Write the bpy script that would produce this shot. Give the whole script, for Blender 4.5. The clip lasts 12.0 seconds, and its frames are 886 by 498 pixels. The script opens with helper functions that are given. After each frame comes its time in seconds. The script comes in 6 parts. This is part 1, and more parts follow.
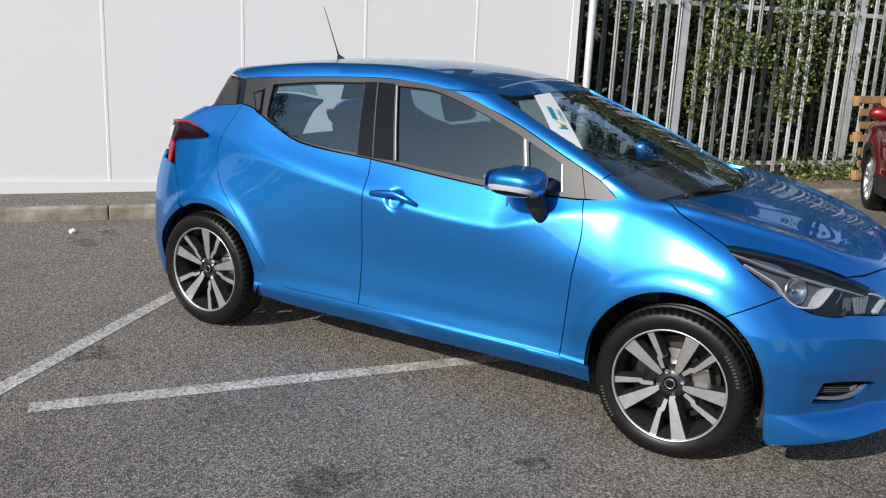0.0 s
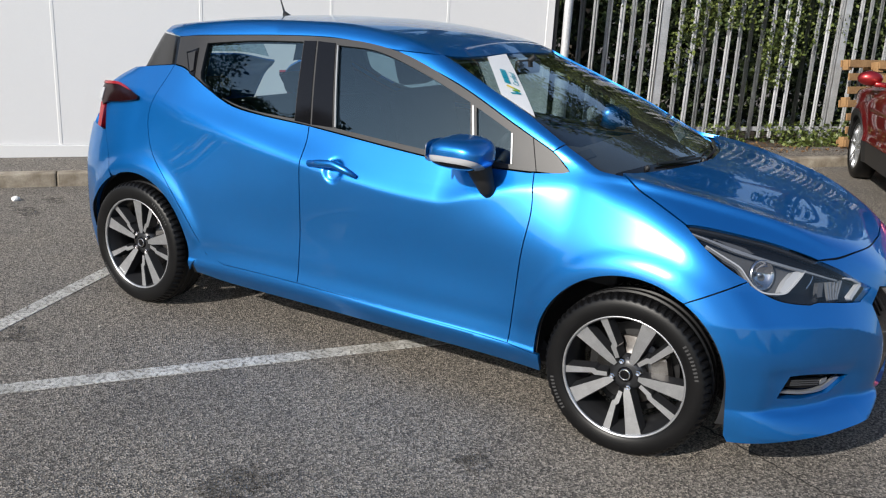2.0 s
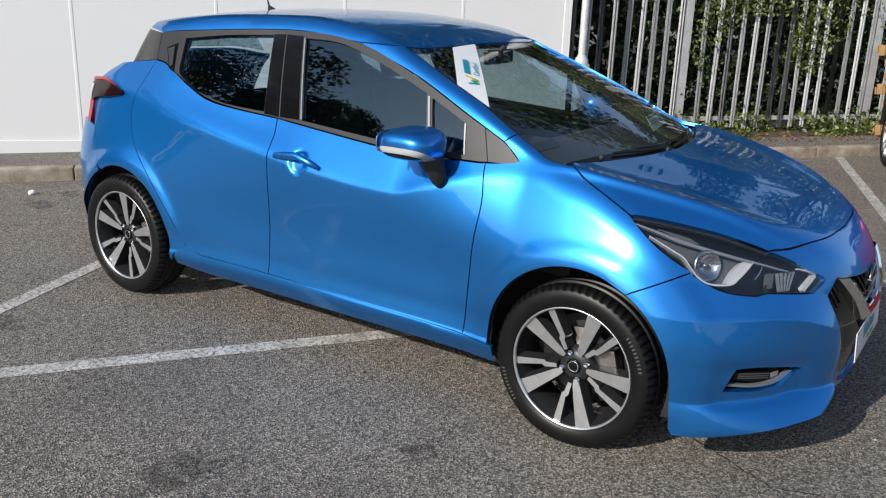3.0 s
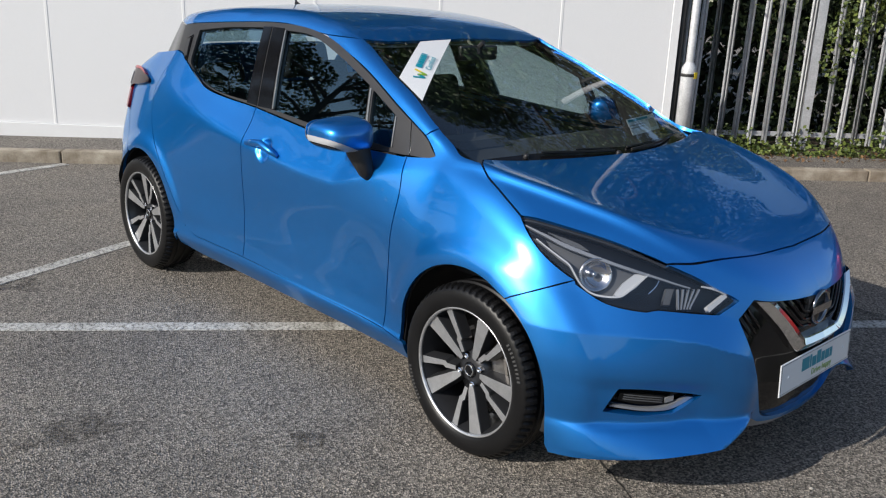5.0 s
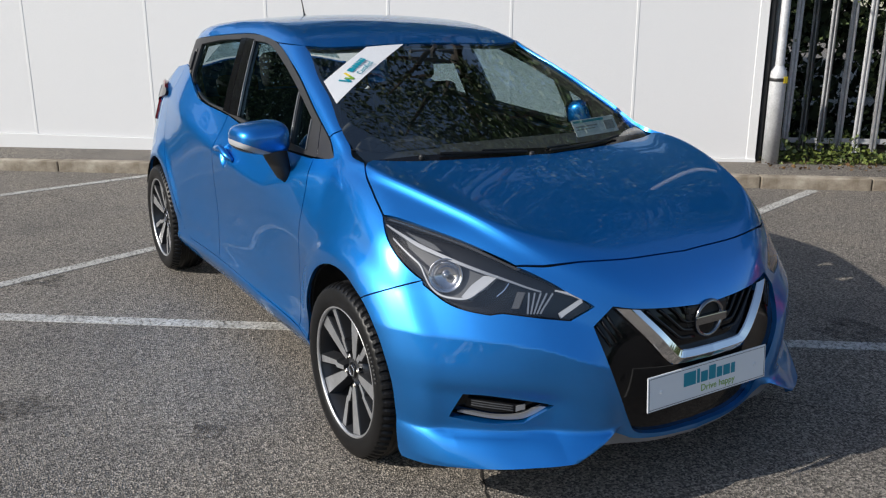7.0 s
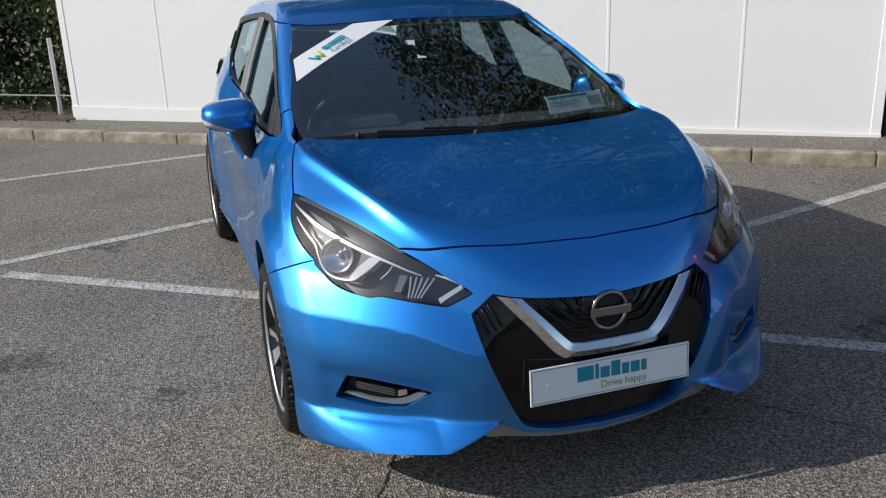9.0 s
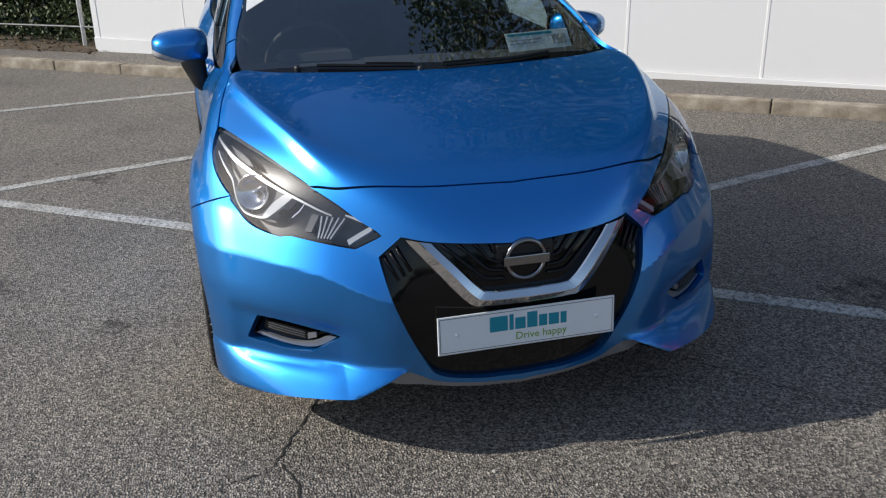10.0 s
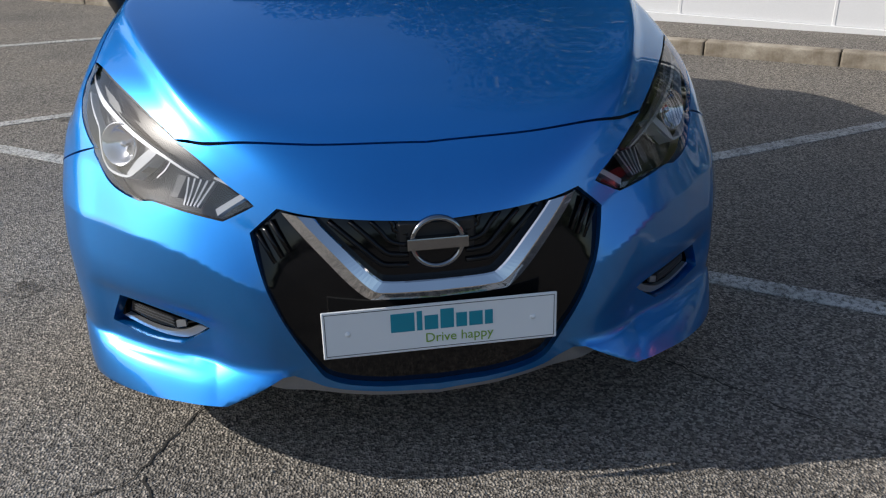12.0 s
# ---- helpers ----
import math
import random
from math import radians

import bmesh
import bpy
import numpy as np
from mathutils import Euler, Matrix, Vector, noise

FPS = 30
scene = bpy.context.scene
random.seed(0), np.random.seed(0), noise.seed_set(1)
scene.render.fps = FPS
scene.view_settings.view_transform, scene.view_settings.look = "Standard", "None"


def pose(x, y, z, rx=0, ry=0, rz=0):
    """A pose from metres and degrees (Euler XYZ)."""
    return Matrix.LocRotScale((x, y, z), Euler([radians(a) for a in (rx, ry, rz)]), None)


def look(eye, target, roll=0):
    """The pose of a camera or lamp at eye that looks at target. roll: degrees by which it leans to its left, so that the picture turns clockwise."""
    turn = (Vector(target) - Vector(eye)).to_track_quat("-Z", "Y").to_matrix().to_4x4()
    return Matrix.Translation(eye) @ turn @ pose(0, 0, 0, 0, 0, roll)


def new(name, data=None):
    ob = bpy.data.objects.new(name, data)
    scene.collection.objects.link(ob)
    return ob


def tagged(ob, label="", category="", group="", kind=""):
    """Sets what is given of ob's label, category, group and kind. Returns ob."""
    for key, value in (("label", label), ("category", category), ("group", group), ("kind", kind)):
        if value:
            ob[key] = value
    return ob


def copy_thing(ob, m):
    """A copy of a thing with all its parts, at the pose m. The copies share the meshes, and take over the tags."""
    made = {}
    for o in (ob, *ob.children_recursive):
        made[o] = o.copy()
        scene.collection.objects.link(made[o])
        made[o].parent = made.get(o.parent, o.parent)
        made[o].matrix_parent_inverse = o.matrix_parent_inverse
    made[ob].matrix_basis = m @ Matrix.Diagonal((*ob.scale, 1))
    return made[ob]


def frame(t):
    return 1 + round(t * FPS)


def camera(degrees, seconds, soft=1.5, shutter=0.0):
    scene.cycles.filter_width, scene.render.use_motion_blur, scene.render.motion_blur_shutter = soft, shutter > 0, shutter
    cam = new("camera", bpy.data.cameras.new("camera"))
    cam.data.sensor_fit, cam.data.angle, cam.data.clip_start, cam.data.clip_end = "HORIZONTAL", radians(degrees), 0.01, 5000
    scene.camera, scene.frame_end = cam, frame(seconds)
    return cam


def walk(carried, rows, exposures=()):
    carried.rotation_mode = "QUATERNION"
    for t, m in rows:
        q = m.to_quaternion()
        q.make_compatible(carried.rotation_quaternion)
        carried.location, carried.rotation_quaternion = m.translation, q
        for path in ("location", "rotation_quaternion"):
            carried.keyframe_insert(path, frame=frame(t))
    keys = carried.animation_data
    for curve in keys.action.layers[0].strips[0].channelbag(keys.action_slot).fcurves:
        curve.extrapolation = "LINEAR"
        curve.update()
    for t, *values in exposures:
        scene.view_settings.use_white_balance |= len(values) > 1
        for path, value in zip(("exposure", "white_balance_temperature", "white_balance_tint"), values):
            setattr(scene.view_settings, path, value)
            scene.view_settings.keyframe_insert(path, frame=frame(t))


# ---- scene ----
cam = camera(54.81, 12.0, 1.2)
PATH = [
    (0, (2.0769, -3.9975, 1.5515), (1.0864, -2.3254, 1.0794), 2.72),
    (0.5, (2.0529, -3.9753, 1.5665), (1.1002, -2.2907, 1.0619), 3.14),
    (1, (2.0443, -3.9558, 1.5691), (1.1282, -2.2549, 1.0516), 3.28),
    (1.5, (2.0247, -3.8282, 1.5428), (1.1427, -2.1133, 1.0124), 4.69),
    (2, (2.0919, -3.6248, 1.5411), (1.1326, -1.9600, 0.9861), 3.12),
    (2.5, (2.2403, -3.5296, 1.5469), (1.2084, -1.9137, 0.9776), 1.31),
    (2.7, (2.3119, -3.4975, 1.5559), (1.2718, -1.8888, 0.9810), 1.56),
    (4.3, (2.8910, -2.9487, 1.5128), (1.5731, -1.5558, 0.9443), 0.91),
    (4.5, (2.9576, -2.8934, 1.5190), (1.6053, -1.5359, 0.9460), 0.54),
    (5, (3.1491, -2.7566, 1.5248), (1.7550, -1.4420, 0.9519), 2.42),
    (5.5, (3.2771, -2.5499, 1.5001), (1.8128, -1.2973, 0.9646), 2.72),
    (6, (3.3830, -2.3128, 1.4923), (1.8281, -1.1817, 0.9419), 1.57),
    (6.5, (3.5701, -2.1540, 1.5080), (1.9970, -1.0573, 0.9400), 0.85),
    (6.7, (3.6450, -2.0850, 1.4869), (2.0469, -1.0181, 0.9320), 0.50),
    (8.3, (3.9560, -1.4303, 1.4972), (2.1734, -0.7505, 0.8968), -1.85),
    (8.5, (3.9751, -1.3600, 1.4865), (2.1854, -0.6971, 0.8885), -2.17),
    (9, (4.0638, -1.1623, 1.4899), (2.2544, -0.5574, 0.8897), -2.01),
    (9.5, (4.0934, -0.9781, 1.4795), (2.2829, -0.4379, 0.8236), -1.91),
    (10, (4.0871, -0.7712, 1.4386), (2.2831, -0.2910, 0.7209), -1.07),
    (10.5, (4.0137, -0.6313, 1.4247), (2.2033, -0.2106, 0.6861), -1.65),
    (11, (3.8891, -0.5182, 1.3901), (2.0837, -0.1008, 0.6377), -1.20),
    (11.5, (3.7930, -0.4096, 1.3419), (1.9876, -0.0364, 0.5665), -1.52),
    (12, (3.6926, -0.2629, 1.3098), (1.8966, 0.0394, 0.4834), -0.91),
]
walk(cam, [(t, look(eye, target, roll)) for t, eye, target, roll in PATH])

# ---- light ----
SUN_WAY = Vector((-0.28, -1.68, 1.0)).normalized()
world = bpy.data.worlds.new("sky")
scene.world = world
world.use_nodes = True
wn = world.node_tree.nodes
sky = wn.new("ShaderNodeTexSky")
sky.sky_type, sky.sun_disc = "NISHITA", False
sky.sun_elevation = math.asin(SUN_WAY.z)
sky.sun_rotation = math.atan2(SUN_WAY.x, SUN_WAY.y)
world.node_tree.links.new(sky.outputs[0], wn["Background"].inputs[0])
wn["Background"].inputs[1].default_value = 0.15
sun = new("sun", bpy.data.lights.new("sun", "SUN"))
sun.data.energy, sun.data.angle, sun.data.color = 5.05, radians(0.55), (1.0, 0.95, 0.87)
sun.matrix_world = SUN_WAY.to_track_quat("Z", "Y").to_matrix().to_4x4()

# ---- materials ----
def material(name, colour, rough=0.5, metal=0.0, **more):
    m = bpy.data.materials.new(name)
    m.use_nodes = True
    b = m.node_tree.nodes["Principled BSDF"]
    b.inputs["Base Color"].default_value = (*colour, 1)
    b.inputs["Roughness"].default_value, b.inputs["Metallic"].default_value = rough, metal
    for key, value in more.items():
        b.inputs[key.replace("_", " ")].default_value = value
    return m


def noise_node(m, scale, detail=4.0, rough=0.55, kind="ShaderNodeTexNoise"):
    """A texture at a real-world scale, in object space."""
    t = m.node_tree
    n = t.nodes.new(kind)
    n.inputs["Scale"].default_value = scale
    if kind == "ShaderNodeTexNoise":
        n.inputs["Detail"].default_value, n.inputs["Roughness"].default_value = detail, rough
    c = t.nodes.new("ShaderNodeTexCoord")
    t.links.new(c.outputs["Object"], n.inputs["Vector"])
    return n


def ramp_node(m, source, stops, output=0):
    r = m.node_tree.nodes.new("ShaderNodeValToRGB")
    e = r.color_ramp.elements
    while len(e) < len(stops):
        e.new(0.5)
    for el, (at, c) in zip(e, stops):
        el.position, el.color = at, (*c, 1) if len(c) == 3 else (c[0], c[0], c[0], 1)
    m.node_tree.links.new(source.outputs[output], r.inputs[0])
    return r


def mix_node(m, a, b, factor, blend="MIX"):
    x = m.node_tree.nodes.new("ShaderNodeMix")
    x.data_type, x.blend_type = "RGBA", blend
    for socket, value in ((x.inputs[6], a), (x.inputs[7], b), (x.inputs[0], factor)):
        if isinstance(value, (int, float)):
            socket.default_value = value
        elif isinstance(value, tuple):
            socket.default_value = (*value, 1)
        else:
            m.node_tree.links.new(value, socket)
    return x.outputs[2]


def bump_node(m, height, strength=0.3, distance=0.005):
    b = m.node_tree.nodes.new("ShaderNodeBump")
    b.inputs["Strength"].default_value, b.inputs["Distance"].default_value = strength, distance
    m.node_tree.links.new(height, b.inputs["Height"])
    m.node_tree.links.new(b.outputs[0], m.node_tree.nodes["Principled BSDF"].inputs["Normal"])


def feed(m, socket, source):
    m.node_tree.links.new(source, m.node_tree.nodes["Principled BSDF"].inputs[socket])


def mottled(name, dark, light, scale, rough=0.7, grain=0.25, fine=60.0, distance=0.003, metal=0.0):
    """A matt surface with stains at one scale and grain at another."""
    m = material(name, light, rough, metal)
    big = ramp_node(m, noise_node(m, scale, 6, 0.6), ((0.3, dark), (0.7, light)))
    small = noise_node(m, fine, 3, 0.6)
    feed(m, "Base Color", mix_node(m, big.outputs[0], ramp_node(m, small, ((0.3, (0.55,)), (0.7, (1.0,)))).outputs[0], 0.5, "MULTIPLY"))
    bump_node(m, small.outputs[0], grain, distance)
    return m


def glass(name, tint, gloss=0.08, sheen=(0.8, 0.8, 0.8)):
    """A thin pane: clear through, with a reflection that grows towards grazing."""
    m = bpy.data.materials.new(name)
    m.use_nodes = True
    t = m.node_tree
    t.nodes.clear()
    out, mix = t.nodes.new("ShaderNodeOutputMaterial"), t.nodes.new("ShaderNodeMixShader")
    clear, shine, face = t.nodes.new("ShaderNodeBsdfTransparent"), t.nodes.new("ShaderNodeBsdfGlossy"), t.nodes.new("ShaderNodeLayerWeight")
    power, gain = t.nodes.new("ShaderNodeMath"), t.nodes.new("ShaderNodeMath")
    clear.inputs[0].default_value = (*tint, 1)
    shine.inputs["Color"].default_value = (*sheen, 1)
    shine.inputs["Roughness"].default_value = 0.0
    face.inputs["Blend"].default_value = 0.5
    power.operation, power.inputs[1].default_value = "POWER", 4.0
    gain.operation, gain.inputs[1].default_value, gain.inputs[2].default_value = "MULTIPLY_ADD", 1.0 - gloss, gloss
    for a, b in ((face.outputs["Facing"], power.inputs[0]), (power.outputs[0], gain.inputs[0]), (gain.outputs[0], mix.inputs[0]), (clear.outputs[0], mix.inputs[1]), (shine.outputs[0], mix.inputs[2]), (mix.outputs[0], out.inputs[0])):
        t.links.new(a, b)
    return m


# metallic paint under clear lacquer: the flake lightens towards the light
def car_paint(name, colour, rough=0.46, metal=0.95, pearl=(0.8, 0.95, 1.0), share=0.10):
    m = material(name, colour, rough, metal, Coat_Weight=1.0, Coat_Roughness=0.012, Coat_IOR=1.42, Specular_Tint=(0.35, 0.7, 1.0, 1.0) if colour[2] > colour[0] else (1.0, 0.5, 0.45, 1.0))
    t = m.node_tree
    flake = noise_node(m, 900, 1, 0.5)
    tone = ramp_node(m, noise_node(m, 3, 4), ((0.3, tuple(0.95 * c for c in colour)), (0.7, colour)))
    feed(m, "Base Color", mix_node(m, tone.outputs[0], ramp_node(m, flake, ((0.3, (0.8,)), (0.7, (1.0,)))).outputs[0], 0.5, "MULTIPLY"))
    # the pale flake that gives the broad white glint
    shine, mix = t.nodes.new("ShaderNodeBsdfGlossy"), t.nodes.new("ShaderNodeMixShader")
    shine.inputs["Color"].default_value, shine.inputs["Roughness"].default_value = (*pearl, 1), 0.25
    mix.inputs[0].default_value = share
    for a, b in ((t.nodes["Principled BSDF"].outputs[0], mix.inputs[1]), (shine.outputs[0], mix.inputs[2]), (mix.outputs[0], t.nodes["Material Output"].inputs[0])):
        t.links.new(a, b)
    return m


PAINT = car_paint("blue_metallic_paint", (0.0003, 0.190, 0.64), 0.40, 0.88, (0.46, 0.92, 1.0), 0.080)
RED_PAINT = car_paint("red_metallic_paint", (0.30, 0.010, 0.014), 0.42, 0.7, (1.0, 0.6, 0.55), 0.04)
BLACK_GLOSS = material("black_gloss_plastic", (0.005, 0.005, 0.006), 0.08, 0.0, Specular_IOR_Level=0.32)
BLACK_MATT = mottled("black_plastic", (0.012, 0.012, 0.013), (0.02, 0.02, 0.021), 4, 0.5, 0.15, 500, 0.0006)
GREY_TRIM = mottled("grey_pillar_trim", (0.020, 0.020, 0.022), (0.027, 0.027, 0.029), 5, 0.45, 0.1, 600, 0.0004)
RUBBER = mottled("tyre_rubber", (0.003, 0.003, 0.0035), (0.006, 0.006, 0.0065), 9, 0.42, 0.25, 260, 0.001)
RUBBER.node_tree.nodes["Principled BSDF"].inputs["Specular IOR Level"].default_value = 0.3
CHROME = material("chrome", (0.75, 0.75, 0.76), 0.07, 1.0)
DARK_CHROME = material("dark_chrome", (0.28, 0.28, 0.29), 0.12, 1.0)
MACHINED = mottled("machined_alloy", (0.56, 0.57, 0.59), (0.70, 0.71, 0.73), 30, 0.36, 0.05, 700, 0.0003, 0.85)
ALLOY_DARK = material("dark_alloy_paint", (0.035, 0.036, 0.04), 0.35, 0.5, Coat_Weight=0.3)
STEEL = mottled("brake_steel", (0.3, 0.27, 0.25), (0.5, 0.49, 0.48), 25, 0.4, 0.1, 300, 0.0005, 1.0)
CABIN = mottled("cabin_plastic", (0.018, 0.018, 0.02), (0.028, 0.028, 0.03), 6, 0.7, 0.2, 350, 0.001)
CLOTH = mottled("seat_cloth", (0.014, 0.014, 0.016), (0.03, 0.03, 0.033), 30, 0.95, 0.4, 800, 0.001)
LINER = mottled("grey_headliner", (0.3, 0.3, 0.29), (0.36, 0.36, 0.35), 10, 0.95, 0.2, 500, 0.001)
SCREEN_GLASS = glass("windscreen_glass", (0.74, 0.82, 0.80), 0.15)
SIDE_GLASS = glass("side_glass", (0.42, 0.54, 0.58), 0.15, (0.58, 0.76, 0.82))
LENS = glass("lamp_lens", (0.90, 0.91, 0.93), 0.075)
LAMP_SILVER = material("lamp_reflector", (0.62, 0.62, 0.64), 0.16, 1.0)
LAMP_WHITE = material("lamp_light_guide", (0.42, 0.43, 0.45), 0.3, 0.1)
FOG_GREY = material("fog_lamp_reflector", (0.30, 0.31, 0.33), 0.3, 0.6)
LAMP_GREY = material("lamp_grey_plastic", (0.060, 0.062, 0.067), 0.5, 0.0)
LAMP_DARK = material("lamp_housing", (0.004, 0.0042, 0.005), 0.3, 0.0, Specular_IOR_Level=0.3)
RED_LENS = material("red_lamp_plastic", (0.26, 0.006, 0.01), 0.12, 0.0, Coat_Weight=0.2)
PLATE = material("plate_white", (0.78, 0.79, 0.8), 0.3, 0.0, Coat_Weight=0.4)
TEAL = material("teal_print", (0.0, 0.24, 0.33), 0.4)
GREEN = material("green_print", (0.2, 0.36, 0.03), 0.4)
YELLOW = material("yellow_print", (0.75, 0.55, 0.02), 0.45)
PAPER = mottled("white_sticker", (0.76, 0.77, 0.78), (0.82, 0.82, 0.83), 8, 0.45, 0.02, 300, 0.0002)
TAIL_BLACK = material("smoked_lamp_plastic", (0.012, 0.003, 0.004), 0.1, 0.0, Specular_IOR_Level=0.25)
CHANNEL = material("satin_metal_channel", (0.26, 0.27, 0.28), 0.4, 0.8)
SILVER_TRIM = mottled("satin_silver_trim", (0.30, 0.31, 0.33), (0.36, 0.37, 0.39), 10, 0.38, 0.05, 500, 0.0003, 0.6)
GREY_INK = mottled("grey_print", (0.25, 0.25, 0.26), (0.5, 0.45, 0.45), 60, 0.5, 0.02, 300, 0.0002)
SIDEWALL_PRINT = material("sidewall_print", (0.05, 0.05, 0.05), 0.6)

def spline(*pts):
    """A smooth curve through (position, value) pairs, held flat-sloped beyond its ends."""
    xs, ys = (np.array(v, float) for v in zip(*pts))
    d = np.diff(ys) / np.diff(xs)
    m = np.r_[d[0], (d[:-1] + d[1:]) / 2, d[-1]]
    m[1:-1] = np.where(d[:-1] * d[1:] <= 0, 0, m[1:-1])

    def exact(x):
        i = np.clip(np.searchsorted(xs, x) - 1, 0, len(xs) - 2)
        h = xs[i + 1] - xs[i]
        u = (x - xs[i]) / h
        return ((2 * u ** 3 - 3 * u ** 2 + 1) * ys[i] + (u ** 3 - 2 * u ** 2 + u) * h * m[i]
                + (3 * u ** 2 - 2 * u ** 3) * ys[i + 1] + (u ** 3 - u ** 2) * h * m[i + 1])
    fine = np.linspace(xs[0], xs[-1], 3000)
    fine = np.r_[xs[0] - 3, fine, xs[-1] + 3]
    table = np.r_[ys[0] - 3 * m[0], exact(fine[1:-1]), ys[-1] + 3 * m[-1]]

    def at(x):
        return np.interp(x, fine, table)
    return at


def smax(a, b, r):
    h = np.clip(0.5 + 0.5 * (a - b) / r, 0, 1)
    return b * (1 - h) + a * h + r * h * (1 - h)


def smin(a, b, r):
    return -smax(-a, -b, r)


def soft(v, r):
    """Rises from nought to v with a bend of radius about r."""
    return r * np.logaddexp(0, v / r)


# the hatchback: x ahead, y to its left, z up, the middle of the wheelbase over the origin
AXLE, HUB = 1.2625, 0.305
plan = spline((-1.95, 0.50), (-1.86, 0.66), (-1.7, 0.775), (-1.5, 0.83), (-1.2, 0.856), (-0.9, 0.851), (-0.6, 0.840), (-0.3, 0.831), (0.3, 0.829), (0.8, 0.832), (0.95, 0.845), (1.2, 0.868), (1.45, 0.874), (1.62, 0.862), (1.8, 0.80), (2.0, 0.64))
taper = spline((-1.9, 0.30), (-1.34, 0.31), (-1.18, 0.27), (-0.96, 0.19), (-0.7, 0.11), (-0.4, 0.06), (0.0, 0.0), (0.4, 0.0))
crease = spline((-1.9, 1.0), (-1.4, 1.012), (-1.15, 1.0), (-0.9, 0.958), (-0.7, 0.926), (-0.45, 0.883), (-0.2, 0.842), (0.0, 0.815), (0.25, 0.793), (0.42, 0.790), (0.58, 0.832), (0.75, 0.886), (0.98, 0.928), (1.15, 0.945), (1.4, 0.945), (2.0, 0.90))
roll = spline((-0.2, 0.0), (0.4, 0.0), (0.6, 0.10), (0.8, 0.26), (1.0, 0.42), (1.3, 0.42), (1.5, 0.44), (1.7, 0.5), (2.0, 0.5))
roll_z = spline((0.4, 0.72), (0.8, 0.715), (1.0, 0.705), (1.25, 0.68), (1.5, 0.64), (1.7, 0.61), (2.0, 0.58))
lean = spline((-1.9, 0.25), (-1.34, 0.24), (-1.18, 0.30), (-0.96, 0.46), (-0.7, 0.66), (-0.4, 0.74), (0.0, 0.62), (0.42, 0.52), (0.6, 0.55), (0.8, 0.45), (1.0, 0.35), (1.2, 0.2), (1.4, 0.0), (2.0, 0.0))
round_r = spline((-1.9, 0.02), (-1.2, 0.018), (-0.9, 0.014), (-0.3, 0.009), (0.2, 0.006), (0.5, 0.006), (0.75, 0.010), (1.0, 0.012), (1.4, 0.02), (1.8, 0.03))
hood_z = spline((0.7, 1.045), (0.95, 1.02), (1.2, 0.985), (1.5, 0.92), (1.75, 0.845), (1.9, 0.785), (2.02, 0.70), (2.1, 0.60))
deck_z = spline((-1.9, 1.06), (-1.65, 1.12), (-1.5, 1.18), (-1.3, 1.26), (-1.1, 1.27), (-0.9, 1.20), (-0.6, 1.13), (-0.2, 1.09), (0.3, 1.06), (0.72, 1.043))
ridge = spline((0.8, 0.0), (1.1, 0.022), (1.5, 0.028), (1.9, 0.02), (2.05, 0.012))
fold_y = spline((-1.7, 0.92), (-1.3, 0.88), (-0.9, 0.845), (-0.3, 0.80), (0.3, 0.77), (0.8, 0.735), (1.1, 0.712), (1.25, 0.702), (1.4, 0.662), (1.57, 0.603), (1.76, 0.517), (1.86, 0.448), (1.953, 0.360), (2.0, 0.305))
fold_z = spline((0.25, 0.455), (0.31, 0.467), (0.36, 0.478), (0.45, 0.510), (0.53, 0.540), (0.62, 0.554), (0.75, 0.560), (0.9, 0.56))
nose_x = spline((0.1, 2.02), (0.2, 2.05), (0.27, 2.066), (0.36, 2.078), (0.5, 2.08), (0.6, 2.065), (0.7, 2.03), (0.8, 1.98))
bow = spline((0, 0), (0.15, 0.008), (0.3, 0.045), (0.42, 0.103), (0.55, 0.187), (0.66, 0.282), (0.75, 0.38), (0.82, 0.462), (0.87, 0.56), (0.92, 0.74))
roof_z = spline((-1.6, 1.345), (-1.2, 1.405), (-0.8, 1.442), (-0.35, 1.453), (0.0, 1.428), (0.2, 1.388), (0.35, 1.33))
glass_y = spline((-1.7, 0.60), (-1.42, 0.66), (-1.18, 0.735), (-0.96, 0.755), (-0.6, 0.745), (-0.3, 0.735), (0.4, 0.74), (0.9, 0.73), (1.2, 0.70))
tail_x = spline((0.2, -1.80), (0.35, -1.90), (0.6, -1.905), (0.85, -1.86), (1.0, -1.79), (1.15, -1.70), (1.34, -1.56))


